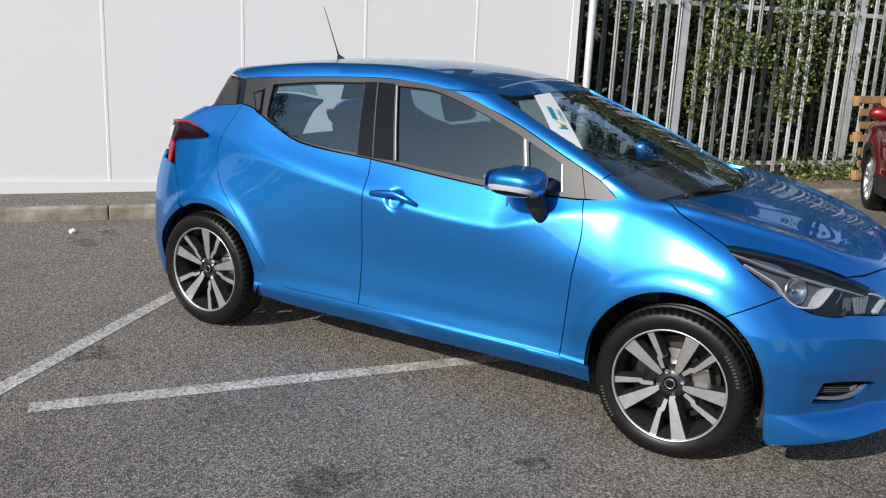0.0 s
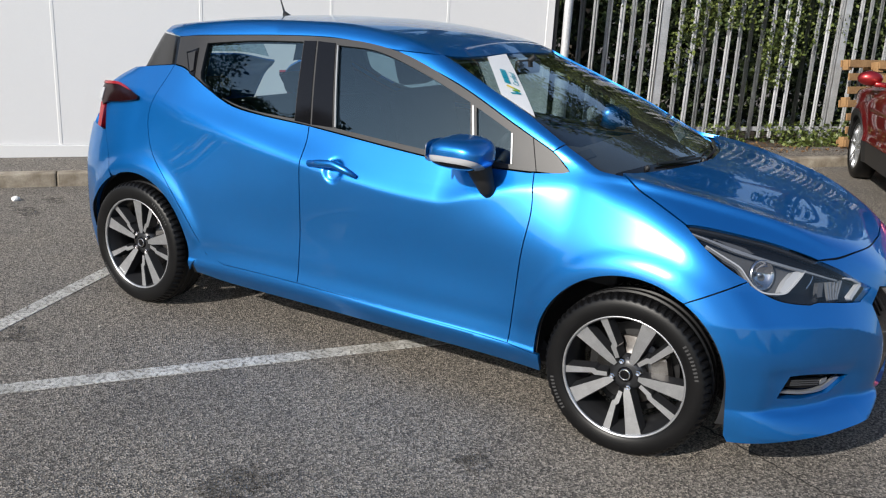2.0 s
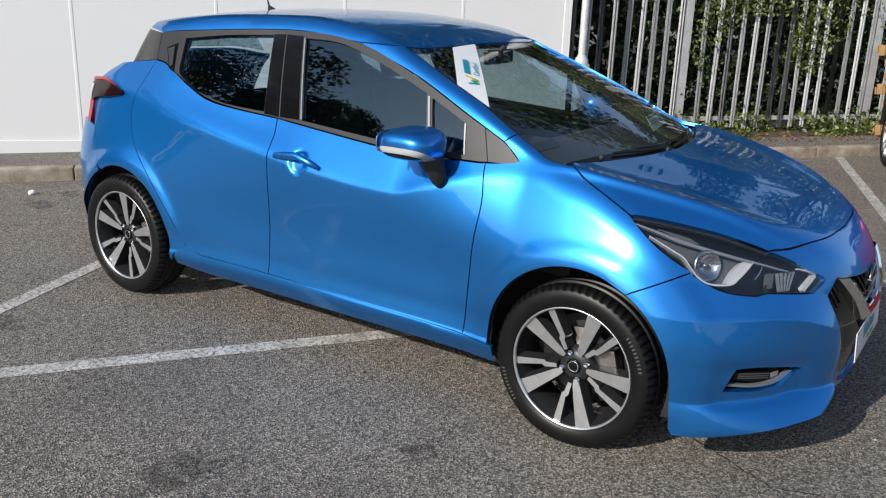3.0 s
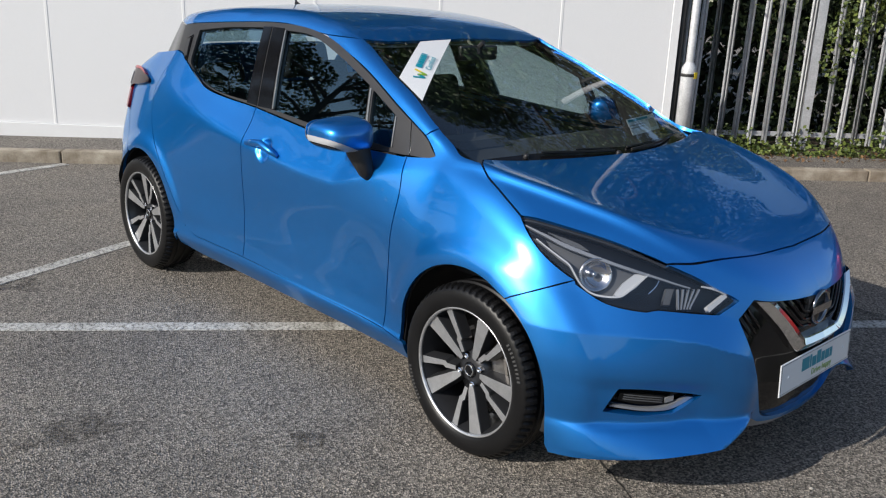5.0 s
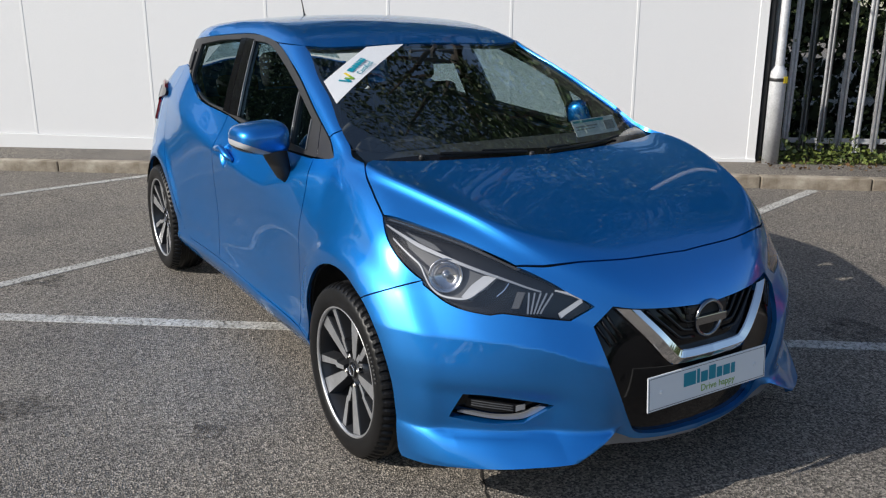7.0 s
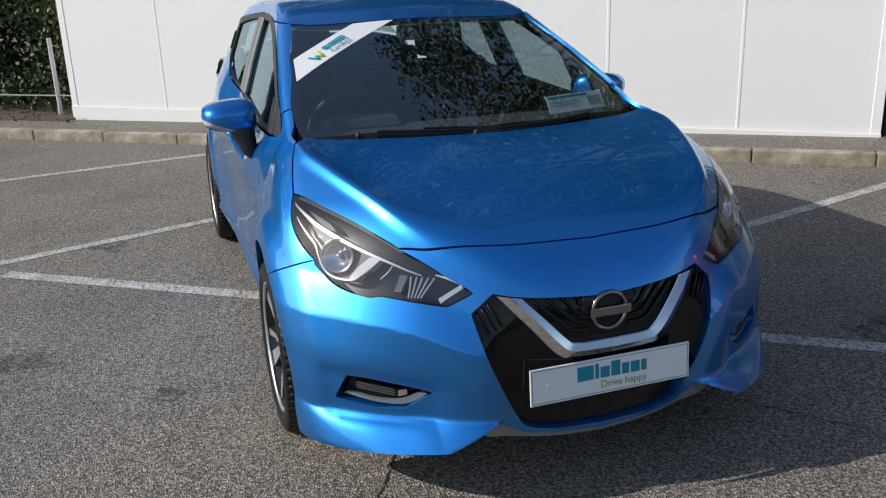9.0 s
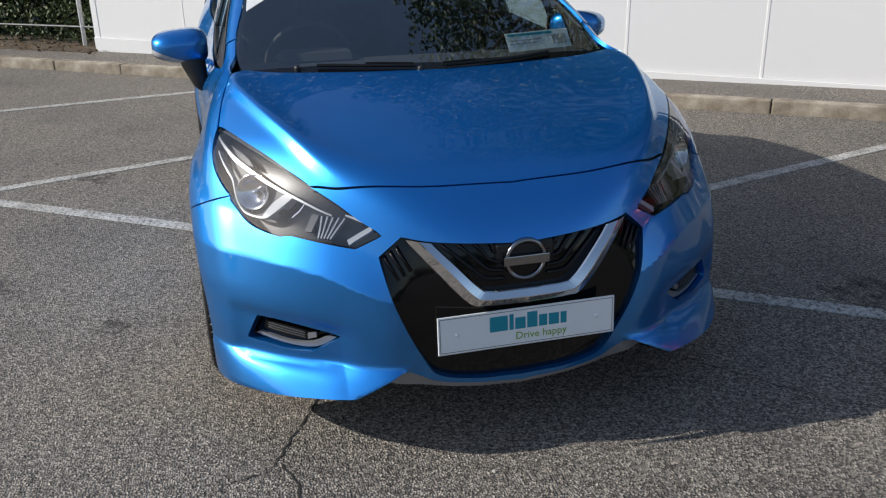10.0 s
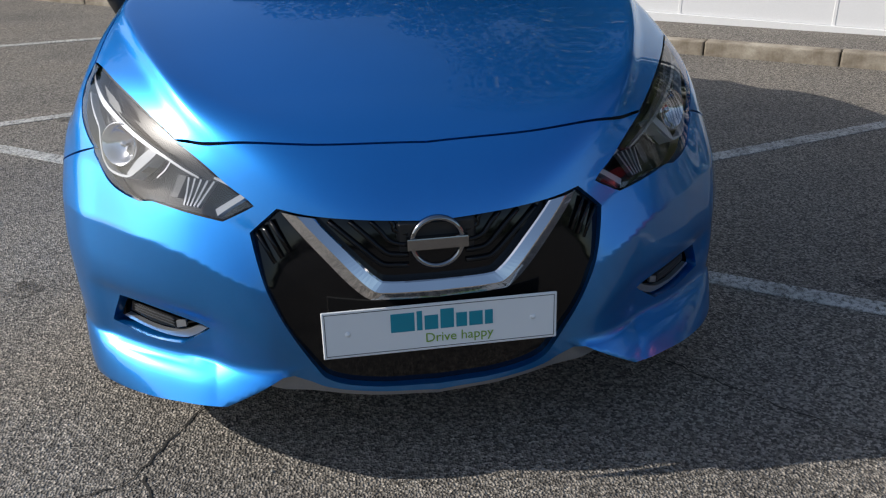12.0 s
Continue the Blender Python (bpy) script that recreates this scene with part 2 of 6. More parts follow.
def lower(x, y, z):
    a = np.sqrt(y * y + 1e-6)
    w = plan(x) - taper(x) * soft(z - 0.66, 0.05) - roll(x) * soft(z - roll_z(x), 0.04) - lean(x) * soft(z - crease(x), round_r(x)) - 0.017 * np.exp(-((z - 0.50) / 0.19) ** 2) / (1 + np.exp(-(x + 0.62) / 0.09)) / (1 + np.exp((x - 0.80) / 0.06))
    mid = 1 / (1 + np.exp((np.abs(x) - 1.3) / 0.05))
    w = w - 0.155 * soft(0.55 - z, 0.05) * 0.15 * (1 - mid) - mid * (0.004 * np.exp(-((z - 0.36) / 0.05) ** 2) - 0.007 / (1 + np.exp((z - 0.296) / 0.0025)) + 0.6 * soft(0.272 - z, 0.01))
    for hx, r0 in ((AXLE, 0.375), (-AXLE, 0.375)):
        r = np.sqrt((x - hx) ** 2 + (z - HUB - 0.01) ** 2)
        w = w + (0.007 * np.exp(-((r - r0) / 0.05) ** 2) + 0.008 / (1 + np.exp((r - r0 - 0.052) / 0.011))) / (1 + np.exp(-(z - 0.40) / 0.035))
    w = w - 0.015 / (1 + np.exp((np.hypot(x + 0.078, z - 0.838) - 0.042) / 0.004))
    side = a - w
    top = z - np.where(x > 0.72, hood_z(x), deck_z(x)) + 0.07 * a * a + 0.52 * soft(a - fold_y(x), 0.012) + 0.0095 * (1 + np.tanh((a - fold_y(x) - 0.011) / 0.010)) / (1 + np.exp(-(x - 1.05) / 0.03)) - ridge(x) * np.exp(-np.maximum(fold_y(x) - a, 0) / 0.09)
    edge = 0.280 - 0.014 / (1 + np.exp(-(a - 0.56) / 0.03))
    blade = (0.010 / (1 + np.exp(-(edge - z) / 0.004)) + 0.088 * np.clip((edge - z) / 0.085, 0, 1)) / (1 + np.exp(-(a - 0.335 - 1.94 * (0.272 - z)) / 0.006))
    push = (0.040 / (1 + np.exp(-(a - 0.33) / 0.022)) + 0.036 * np.clip((a - 0.5) / 0.25, 0, 1)) / (1 + np.exp(-(0.46 - z) / 0.05))
    out = 1 / (1 + np.exp(-(a - 0.38) / 0.03))
    rise = z - fold_z(a)
    fold = 0.030 * out * soft(1 - np.where(rise > 0, rise / 0.11, -rise / 0.16), 0.03)
    dent = 0.022 / (1 + np.exp(-(0.405 - 0.10 * np.maximum(0.62 - a, 0) - z) / 0.010)) / (1 + np.exp(-(z - 0.262) / 0.008)) / (1 + np.exp(-(a - 0.49) / 0.02)) / (1 + np.exp(-(0.785 - a) / 0.016))
    front = (x - nose_x(z) + bow(a) * (1 + 0.55 * (soft(z - 0.475, 0.008) - 0.10)) - blade - fold - push + dent) * 0.7
    back = tail_x(z) + 0.9 * soft(a - 0.45, 0.1) ** 2 - x
    f = smax(side, top, 0.05)
    f = smax(f, front, 0.05)
    f = smax(f, back, 0.08)
    return np.maximum(f, 0.12 - z)


def upper(x, y, z):
    a = np.sqrt(y * y + 1e-6)
    side = a - (glass_y(x) - 0.33 * (z - 0.95) - 0.16 * (z - 0.95) ** 2)
    top = z - (roof_z(x) - 0.10 * a * a)
    screen = (x - (1.24 - 2.33 * (z - 0.98) - (0.42 - 0.62 * np.clip(z - 0.98, -0.1, 0.45)) * a * a)) * 0.4
    back = tail_x(z) + 0.65 * a * a - x
    f = smax(side, top, 0.05)
    f = smax(f, screen, 0.022)
    f = smax(f, back, 0.04)
    return np.maximum(f, 0.88 - z)


def body(p):
    x, y, z = p[..., 0], p[..., 1], p[..., 2]
    return smin(lower(x, y, z), upper(x, y, z), 0.03)


def march(field, start, way, reach, steps=70):
    """The first place where rays from outside meet the surface; nan where they miss."""
    n = len(start)
    t0, found, lo, hi = np.zeros(n), np.zeros(n, bool), np.zeros(n), np.zeros(n)
    for k in range(steps):
        t1 = np.full(n, reach * (k + 1) / steps)
        inside = field(start + way * t1[:, None]) < 0
        fresh = inside & ~found
        lo[fresh], hi[fresh] = t0[fresh], t1[fresh]
        found |= inside
        t0 = t1
    for _ in range(24):
        mid = (lo + hi) / 2
        inside = field(start + way * mid[:, None]) < 0
        hi, lo = np.where(inside, mid, hi), np.where(inside, lo, mid)
    p = start + way * hi[:, None]
    p[~found] = np.nan
    return p


def slope(field, p, e=3e-3):
    g = np.stack([field(p + e * np.eye(3)[k]) - field(p - e * np.eye(3)[k]) for k in range(3)], -1)
    return g / np.maximum(np.linalg.norm(g, axis=-1, keepdims=True), 1e-9)

# ---- building ----
def mesh_of(name, verts, faces, mat, smooth=True, normals=None):
    me = bpy.data.meshes.new(name)
    me.from_pydata([tuple(map(float, v)) for v in verts], [], faces)
    me.materials.append(mat)
    me.polygons.foreach_set("use_smooth", [smooth] * len(me.polygons))
    me.update()
    if normals is not None:
        me.normals_split_custom_set_from_vertices([tuple(map(float, n)) for n in normals])
    return me


def bm_mesh(name, bm, mat, smooth=False):
    me = bpy.data.meshes.new(name)
    bm.to_mesh(me)
    bm.free()
    for m in mat if isinstance(mat, (list, tuple)) else (mat,):
        me.materials.append(m)
    me.polygons.foreach_set("use_smooth", [smooth] * len(me.polygons))
    return me


def part(name, bm, mat, parent=None, label="", smooth=False, m=None):
    """Links a bmesh or a mesh as one object under a thing or a part."""
    me = bm if isinstance(bm, bpy.types.Mesh) else bm_mesh(name, bm, mat, smooth)
    ob = new(name, me)
    ob.parent = parent
    if m is not None:
        ob.matrix_basis = m
    return tagged(ob, label)


def empty(name, m=None, **tags):
    ob = new(name)
    ob.empty_display_size = 0.1
    if m is not None:
        ob.matrix_basis = m
    return tagged(ob, **tags)


def box(bm, lo, hi, bevel=0.0, m=None, seg=1):
    made = bmesh.ops.create_cube(bm, size=1.0)["verts"]
    lo, hi = Vector(lo), Vector(hi)
    bmesh.ops.transform(bm, verts=made, matrix=Matrix.Translation((lo + hi) / 2) @ Matrix.Diagonal((*(hi - lo), 1)))
    if bevel:
        edges = list({e for v in made for e in v.link_edges})
        made = list({v for f in bmesh.ops.bevel(bm, geom=edges, offset=bevel, segments=seg, affect="EDGES", profile=0.6)["faces"] for v in f.verts} | {v for v in made if v.is_valid})
    if m is not None:
        bmesh.ops.transform(bm, verts=[v for v in made if v.is_valid], matrix=m)
    return bm


def lathe(bm, profile, n=64, axis="y", close=False):
    """Turns (radius, along) pairs round an axis."""
    rings = []
    for k in range(n):
        a = 2 * math.pi * k / n
        c, s = math.cos(a), math.sin(a)
        rings.append([bm.verts.new({"y": (r * c, h, r * s), "z": (r * c, r * s, h)}[axis]) for r, h in profile])
    m = len(profile)
    for k in range(n):
        p, q = rings[k], rings[(k + 1) % n]
        for i in range(m if close else m - 1):
            j = (i + 1) % m
            bm.faces.new((p[i], p[j], q[j], q[i]))
    return rings


def tube(bm, pts, r, n=8, cap=True):
    """A round bar along a line of points; r may be one radius or one a point."""
    pts = [Vector(p) for p in pts]
    rs = r if isinstance(r, (list, tuple)) else [r] * len(pts)
    rings, side = [], None
    for i, p in enumerate(pts):
        d = (pts[min(i + 1, len(pts) - 1)] - pts[max(i - 1, 0)]).normalized()
        side = d.orthogonal() if side is None else side - d * side.dot(d)
        side.normalize()
        up = d.cross(side)
        rings.append([bm.verts.new(p + rs[i] * (math.cos(2 * math.pi * k / n) * side + math.sin(2 * math.pi * k / n) * up)) for k in range(n)])
    for a, b in zip(rings, rings[1:]):
        for k in range(n):
            bm.faces.new((a[k], a[(k + 1) % n], b[(k + 1) % n], b[k]))
    if cap:
        bm.faces.new(rings[0][::-1])
        bm.faces.new(rings[-1])
    return bm


def prism(bm, outline, lo, hi, m=None):
    """Pushes a flat outline from height lo to hi."""
    a = [bm.verts.new((x, y, lo)) for x, y in outline]
    b = [bm.verts.new((x, y, hi)) for x, y in outline]
    n = len(a)
    bm.faces.new(a[::-1])
    bm.faces.new(b)
    for i in range(n):
        bm.faces.new((a[i], a[(i + 1) % n], b[(i + 1) % n], b[i]))
    if m is not None:
        bmesh.ops.transform(bm, verts=a + b, matrix=m)
    return bm


# ---- panels that lie on a body's surface ----
from mathutils.geometry import delaunay_2d_cdt


def smooth_line(pts, step=0.02):
    """Points along a spline that runs through the given ones."""
    p = np.array(pts, float)
    if len(p) == 2:
        n = max(2, int(np.linalg.norm(p[1] - p[0]) / step))
        return p[0] + (p[1] - p[0]) * np.linspace(0, 1, n + 1)[:, None]
    ext = np.vstack([2 * p[0] - p[1], p, 2 * p[-1] - p[-2]])
    out = [p[0]]
    for i in range(1, len(ext) - 2):
        a, b, c, d = ext[i - 1:i + 3]
        n = max(2, int(np.linalg.norm(c - b) / step))
        for u in np.linspace(0, 1, n + 1)[1:]:
            out.append(0.5 * (2 * b + (c - a) * u + (2 * a - 5 * b + 4 * c - d) * u * u + (3 * b - a - 3 * c + d) * u ** 3))
    return np.array(out)


def ring(*segments, step=0.02):
    """A closed outline out of splines, each of which begins where the last one ends."""
    return np.vstack([smooth_line(s, step)[:-1] for s in segments])


def arc(cx, cz, r, a0, a1, n=9):
    return [(cx + r * math.cos(radians(a)), cz + r * math.sin(radians(a))) for a in np.linspace(a0, a1, n)]


def inset(poly, gap):
    """Draws a closed outline in by a gap."""
    a, b = np.roll(poly, 1, 0), np.roll(poly, -1, 0)
    area = np.sum(poly[:, 0] * b[:, 1] - b[:, 0] * poly[:, 1])
    d1, d2 = poly - a, b - poly
    d1 /= np.linalg.norm(d1, axis=1, keepdims=True) + 1e-12
    d2 /= np.linalg.norm(d2, axis=1, keepdims=True) + 1e-12
    n = np.stack([-(d1 + d2)[:, 1], (d1 + d2)[:, 0]], 1)
    n /= np.linalg.norm(n, axis=1, keepdims=True) + 1e-12
    return poly + n * gap * (1 if area > 0 else -1)


def within(poly, q):
    a, b = poly, np.roll(poly, -1, 0)
    x, y = q[:, 0][:, None], q[:, 1][:, None]
    cross = ((a[:, 1] > y) != (b[:, 1] > y)) & (x < (b[:, 0] - a[:, 0]) * (y - a[:, 1]) / (b[:, 1] - a[:, 1] + 1e-15) + a[:, 0])
    return cross.sum(1) % 2 == 1


class Side:
    """Seen square from the car's right: (x, z)."""
    def rays(self, q):
        return np.stack([q[:, 0], np.full(len(q), -1.3), q[:, 1]], 1), np.tile([0.0, 1.0, 0.0], (len(q), 1)), 1.2

    def flat(self, p):
        return np.array(p)[:, [0, 2]]


class Top:
    """Seen from above: (x, y)."""
    def rays(self, q):
        return np.stack([q[:, 0], q[:, 1], np.full(len(q), 1.9)], 1), np.tile([0.0, 0.0, -1.0], (len(q), 1)), 1.6

    def flat(self, p):
        return np.array(p)[:, :2]


class Globe:
    """Seen from a point inside: (turn, rise), in metres on a globe of radius 0.85."""
    def __init__(self, centre, face=1):
        self.c, self.face = np.array(centre, float), face

    def rays(self, q):
        a, b = q[:, 0] / 0.85, q[:, 1] / 0.85
        d = np.stack([self.face * np.cos(a) * np.cos(b), np.sin(a) * np.cos(b), np.sin(b)], 1)
        return self.c + 1.6 * d, -d, 1.5

    def flat(self, p):
        d = np.array(p, float) - self.c
        return 0.85 * np.stack([np.arctan2(d[:, 1], self.face * d[:, 0]), np.arctan2(d[:, 2], np.hypot(d[:, 0], d[:, 1]))], 1)


def surface(name, field, view, outline, mat, holes=(), grid=0.03, gap=0.0025, depth=0.014, sink=0.0, mirror=False, pair=False, extra=None):
    """A skin panel: the part of a body's surface inside an outline, with its edges turned in."""
    poly = inset(outline, gap)
    holes = [inset(h, -gap) for h in holes]
    lo, hi = poly.min(0), poly.max(0)
    gx, gy = np.meshgrid(np.arange(lo[0], hi[0], grid), np.arange(lo[1], hi[1], grid))
    q = np.stack([gx.ravel(), gy.ravel()], 1)
    keep = within(poly, q)
    for h in holes:
        keep &= ~within(h, q)
    loops = [poly, *holes]
    rim = np.vstack(loops)
    q = q[keep]
    if len(q):
        near = np.full(len(q), 9.0)
        for a in rim:
            np.minimum(near, (q[:, 0] - a[0]) ** 2 + (q[:, 1] - a[1]) ** 2, out=near)
        q = q[near > (0.45 * grid) ** 2]
    if extra is not None:
        more = extra[within(poly, extra)]
        for h in holes:
            more = more[~within(h, more)]
        near = np.array([np.min((rim[:, 0] - a[0]) ** 2 + (rim[:, 1] - a[1]) ** 2) for a in more])
        more = more[near > 0.004 ** 2]
        near = np.array([np.min((more[:, 0] - a[0]) ** 2 + (more[:, 1] - a[1]) ** 2) for a in q])
        q = np.vstack([q[near > 0.006 ** 2], more])
    pts, edges, k = np.vstack([rim, q]), [], 0
    for l in loops:
        edges += [(k + i, k + (i + 1) % len(l)) for i in range(len(l))]
        k += len(l)
    v2, e2, f2, *_ = delaunay_2d_cdt([Vector(a) for a in pts], edges, [], 0, 1e-7)
    v2 = np.array([tuple(a) for a in v2])
    f2 = np.array([tuple(a) for a in f2 if len(a) == 3])
    mid = v2[f2].mean(1)
    keep = within(poly, mid)
    for h in holes:
        keep &= ~within(h, mid)
    f2 = f2[keep]
    start, way, reach = view.rays(v2)
    p = march(field, start, way, reach)
    bad = np.isnan(p[:, 0])
    f2 = f2[~bad[f2].any(1)]
    p[bad] = 0
    n = slope(field, p)
    p = p - n * sink
    e = p[f2]
    turn = np.einsum("ij,ij->i", np.cross(e[:, 1] - e[:, 0], e[:, 2] - e[:, 0]), n[f2].sum(1)) < 0
    f2[turn] = f2[turn][:, ::-1]
    # the turned-in edge
    count = {}
    for a, b, c in f2:
        for i, j in ((a, b), (b, c), (c, a)):
            count[(i, j)] = count.get((i, j), 0) + 1
    border = [(i, j) for i, j in count if (j, i) not in count]
    used = sorted({i for e in border for i in e})
    top = {i: len(p) + k for k, i in enumerate(used)}
    low = {i: len(p) + len(used) + k for k, i in enumerate(used)}
    verts = np.vstack([p, p[used], p[used] - n[used] * depth]) if used else p
    faces = [tuple(map(int, f)) for f in f2]
    # which way out of the panel each edge point looks
    out = {i: np.zeros(3) for i in used}
    for i, j in border:
        o = np.cross(p[j] - p[i], n[i] + n[j])
        o = o / (np.linalg.norm(o) + 1e-12)
        out[i] += o
        out[j] += o
        faces.append((top[i], low[i], low[j], top[j]))
    edge_n = np.array([out[i] / (np.linalg.norm(out[i]) + 1e-12) for i in used]).reshape(-1, 3)
    normals = np.vstack([n, edge_n, edge_n])
    flipped = lambda: mesh_of(name, verts * [1, -1, 1], [f[::-1] for f in faces], mat, True, normals * [1, -1, 1])
    if pair:
        return mesh_of(name, verts, faces, mat, True, normals), flipped()
    return flipped() if mirror else mesh_of(name, verts, faces, mat, True, normals)


def both(name, field, view, outline, mat, parent, label="", **more):
    """A panel on the right side and its mirror on the left."""
    return [part(name, me, mat, parent, label) for me in surface(name, field, view, outline, mat, pair=True, **more)]


def whole(half):
    """A symmetric outline out of its right half, which runs from the middle line to the middle line."""
    half = np.array(half)
    return np.vstack([half, (half * [1, -1])[::-1][1:-1]])


def globe_whole(half):
    half = np.array(half)
    return np.vstack([half, (half * [-1, 1])[::-1][1:-1]])

# ---- the car park ----
ALONG, AWAY = Vector((0.6126, 0.7904, 0)), Vector((-0.7904, 0.6126, 0))
KERB = Matrix(((ALONG.x, AWAY.x, 0, -4.70), (ALONG.y, AWAY.y, 0, -0.70), (0, 0, 1, 0), (0, 0, 0, 1)))


def asphalt(name, base):
    """Worn tarmac: pale and dark chippings in a dark binder, with broad stains."""
    m = material(name, base, 0.82)
    cells = noise_node(m, 155, kind="ShaderNodeTexVoronoi")
    grey = m.node_tree.nodes.new("ShaderNodeRGBToBW")
    m.node_tree.links.new(cells.outputs["Color"], grey.inputs[0])
    stones = ramp_node(m, grey, ((0.22, tuple(0.30 * c for c in base)), (0.52, base), (0.82, tuple(2.1 * c for c in base))))
    mid = ramp_node(m, noise_node(m, 60, 6, 0.8), ((0.36, (0.36,)), (0.60, (1.0,))))
    broad = ramp_node(m, noise_node(m, 0.9, 7, 0.62), ((0.3, (0.62, 0.62, 0.64)), (0.5, (0.9, 0.9, 0.9)), (0.7, (1.0, 0.97, 0.92))))
    c = mix_node(m, stones.outputs[0], mid.outputs[0], 0.85, "MULTIPLY")
    feed(m, "Base Color", mix_node(m, c, broad.outputs[0], 0.9, "MULTIPLY"))
    bump_node(m, cells.outputs["Distance"], 1.0, 0.006)
    return m


ASPHALT = asphalt("asphalt", (0.238, 0.213, 0.183))
WHITE_LINE = mottled("worn_white_road_paint", (0.38, 0.37, 0.34), (0.7, 0.69, 0.66), 9, 0.8, 0.6, 120, 0.006)
# the tarmac shows through where the paint has worn off
_t = WHITE_LINE.node_tree
_bare, _mix = _t.nodes.new("ShaderNodeBsdfTransparent"), _t.nodes.new("ShaderNodeMixShader")
_wear = ramp_node(WHITE_LINE, noise_node(WHITE_LINE, 55, 6, 0.75), ((0.42, (0.0,)), (0.52, (1.0,))))
for _a, _b in ((_wear.outputs[0], _mix.inputs[0]), (_bare.outputs[0], _mix.inputs[1]), (_t.nodes["Principled BSDF"].outputs[0], _mix.inputs[2]), (_mix.outputs[0], _t.nodes["Material Output"].inputs[0])):
    _t.links.new(_a, _b)
KERB_STONE = mottled("weathered_concrete", (0.13, 0.095, 0.06), (0.46, 0.41, 0.33), 5, 0.9, 0.7, 70, 0.008)
WALL_WHITE = mottled("white_coated_panel", (0.792, 0.792, 0.797), (0.797, 0.797, 0.802), 0.25, 0.5, 0.02, 400, 0.0002)
TRIM_WHITE = mottled("white_trim", (0.81, 0.81, 0.81), (0.83, 0.83, 0.83), 6, 0.4, 0.02, 300, 0.0002)
GALV = mottled("galvanised_steel", (0.46, 0.47, 0.48), (0.66, 0.67, 0.68), 5, 0.55, 0.1, 60, 0.001, 0.25)

bm = bmesh.new()
bmesh.ops.create_grid(bm, x_segments=1, y_segments=1, size=600)
ground = tagged(part("ground", bm, ASPHALT), "worn grey asphalt of the car park", "ground", kind="structure")


STAIN = asphalt("stained_asphalt", (0.11, 0.100, 0.088))
t = STAIN.node_tree
bare, blend = t.nodes.new("ShaderNodeBsdfTransparent"), t.nodes.new("ShaderNodeMixShader")
soak = ramp_node(STAIN, noise_node(STAIN, 14, 6, 0.7), ((0.40, (0.0,)), (0.75, (0.42,))))
for a, b in ((soak.outputs[0], blend.inputs[0]), (bare.outputs[0], blend.inputs[1]), (t.nodes["Principled BSDF"].outputs[0], blend.inputs[2]), (blend.outputs[0], t.nodes["Material Output"].inputs[0])):
    t.links.new(a, b)
CRACK = mottled("crack_dirt", (0.012, 0.011, 0.01), (0.03, 0.027, 0.023), 20, 0.95, 0.5, 120, 0.003)


def ragged(x, y, r, stretch=1.0, turn=0.0, n=26):
    c, s = math.cos(turn), math.sin(turn)
    out = []
    for k in range(n):
        a = 2 * math.pi * k / n
        q = r * (0.75 + 0.5 * noise.noise(Vector((x * 3 + 1.5 * math.cos(a), y * 3 + 1.5 * math.sin(a), r))))
        u, v = q * math.cos(a) * stretch, q * math.sin(a)
        out.append((x + c * u - s * v, y + s * u + c * v))
    return out


for x, y, r, k in ((-1.34, -1.5, 0.13, 1.5), (-3.28, -0.12, 0.12, 1.6), (-3.4, 0.2, 0.09, 1.3), (0.9, -1.24, 0.08, 1.2), (0.33, -1.84, 0.12, 1.7), (2.4, -1.0, 0.10, 1.5), (1.55, 1.7, 0.2, 1.5), (3.0, 0.3, 0.10, 1.3)):
    bm = bmesh.new()
    prism(bm, ragged(x, y, r, k, x + y), 0.0004, 0.0022)
    part("stain", bm, STAIN, ground, "dark soaked-in stain")


def crack(points, seed, width=0.006):
    """A ragged hairline in the tarmac, with broken edges."""
    r = random.Random(seed)
    line = smooth_line(points, 0.025)
    line = line + np.array([(r.uniform(-0.006, 0.006), r.uniform(-0.006, 0.006)) for _ in line])
    d = np.gradient(line, axis=0)
    nn = np.stack([-d[:, 1], d[:, 0]], 1) / (np.linalg.norm(d, axis=1, keepdims=True) + 1e-9)
    w = np.array([r.uniform(0.25, 1.3) for _ in line])[:, None] * width / 2 * np.linspace(1, 0.3, len(line))[:, None]
    a, b = line + nn * w, line - nn * w
    verts = [(*q, 0.0025) for q in a] + [(*q, 0.0025) for q in b]
    n = len(line)
    part("crack", mesh_of("crack", verts, [(i, i + 1, n + i + 1, n + i) for i in range(n - 1)], CRACK, False), CRACK, ground, "ragged dark crack")


crack([(1.45, -0.45), (1.63, -0.54), (1.76, -0.60), (1.90, -0.68), (2.0, -0.74), (2.04, -0.86), (2.2, -1.02)], 1, 0.009)
crack([(1.98, -0.70), (2.12, -0.66), (2.3, -0.72), (2.55, -0.64)], 2, 0.008)
crack([(-3.9, -1.2), (-3.2, -0.9), (-2.6, -0.2)], 4, 0.006)
crack([(1.6, 0.6), (2.2, 1.1), (2.6, 1.9)], 5, 0.006)


def road_line(a, b, width=0.09):
    a, b = Vector((*a, 0)), Vector((*b, 0))
    d = (b - a).normalized()
    s = Vector((-d.y, d.x, 0)) * width / 2
    bm = bmesh.new()
    prism(bm, [(v.x, v.y) for v in (a - s, b - s, b + s, a + s)], 0.0005, 0.004)
    return tagged(part("parking_line", bm, WHITE_LINE), "worn white painted parking line on the asphalt", "line", "parking lines", "structure")


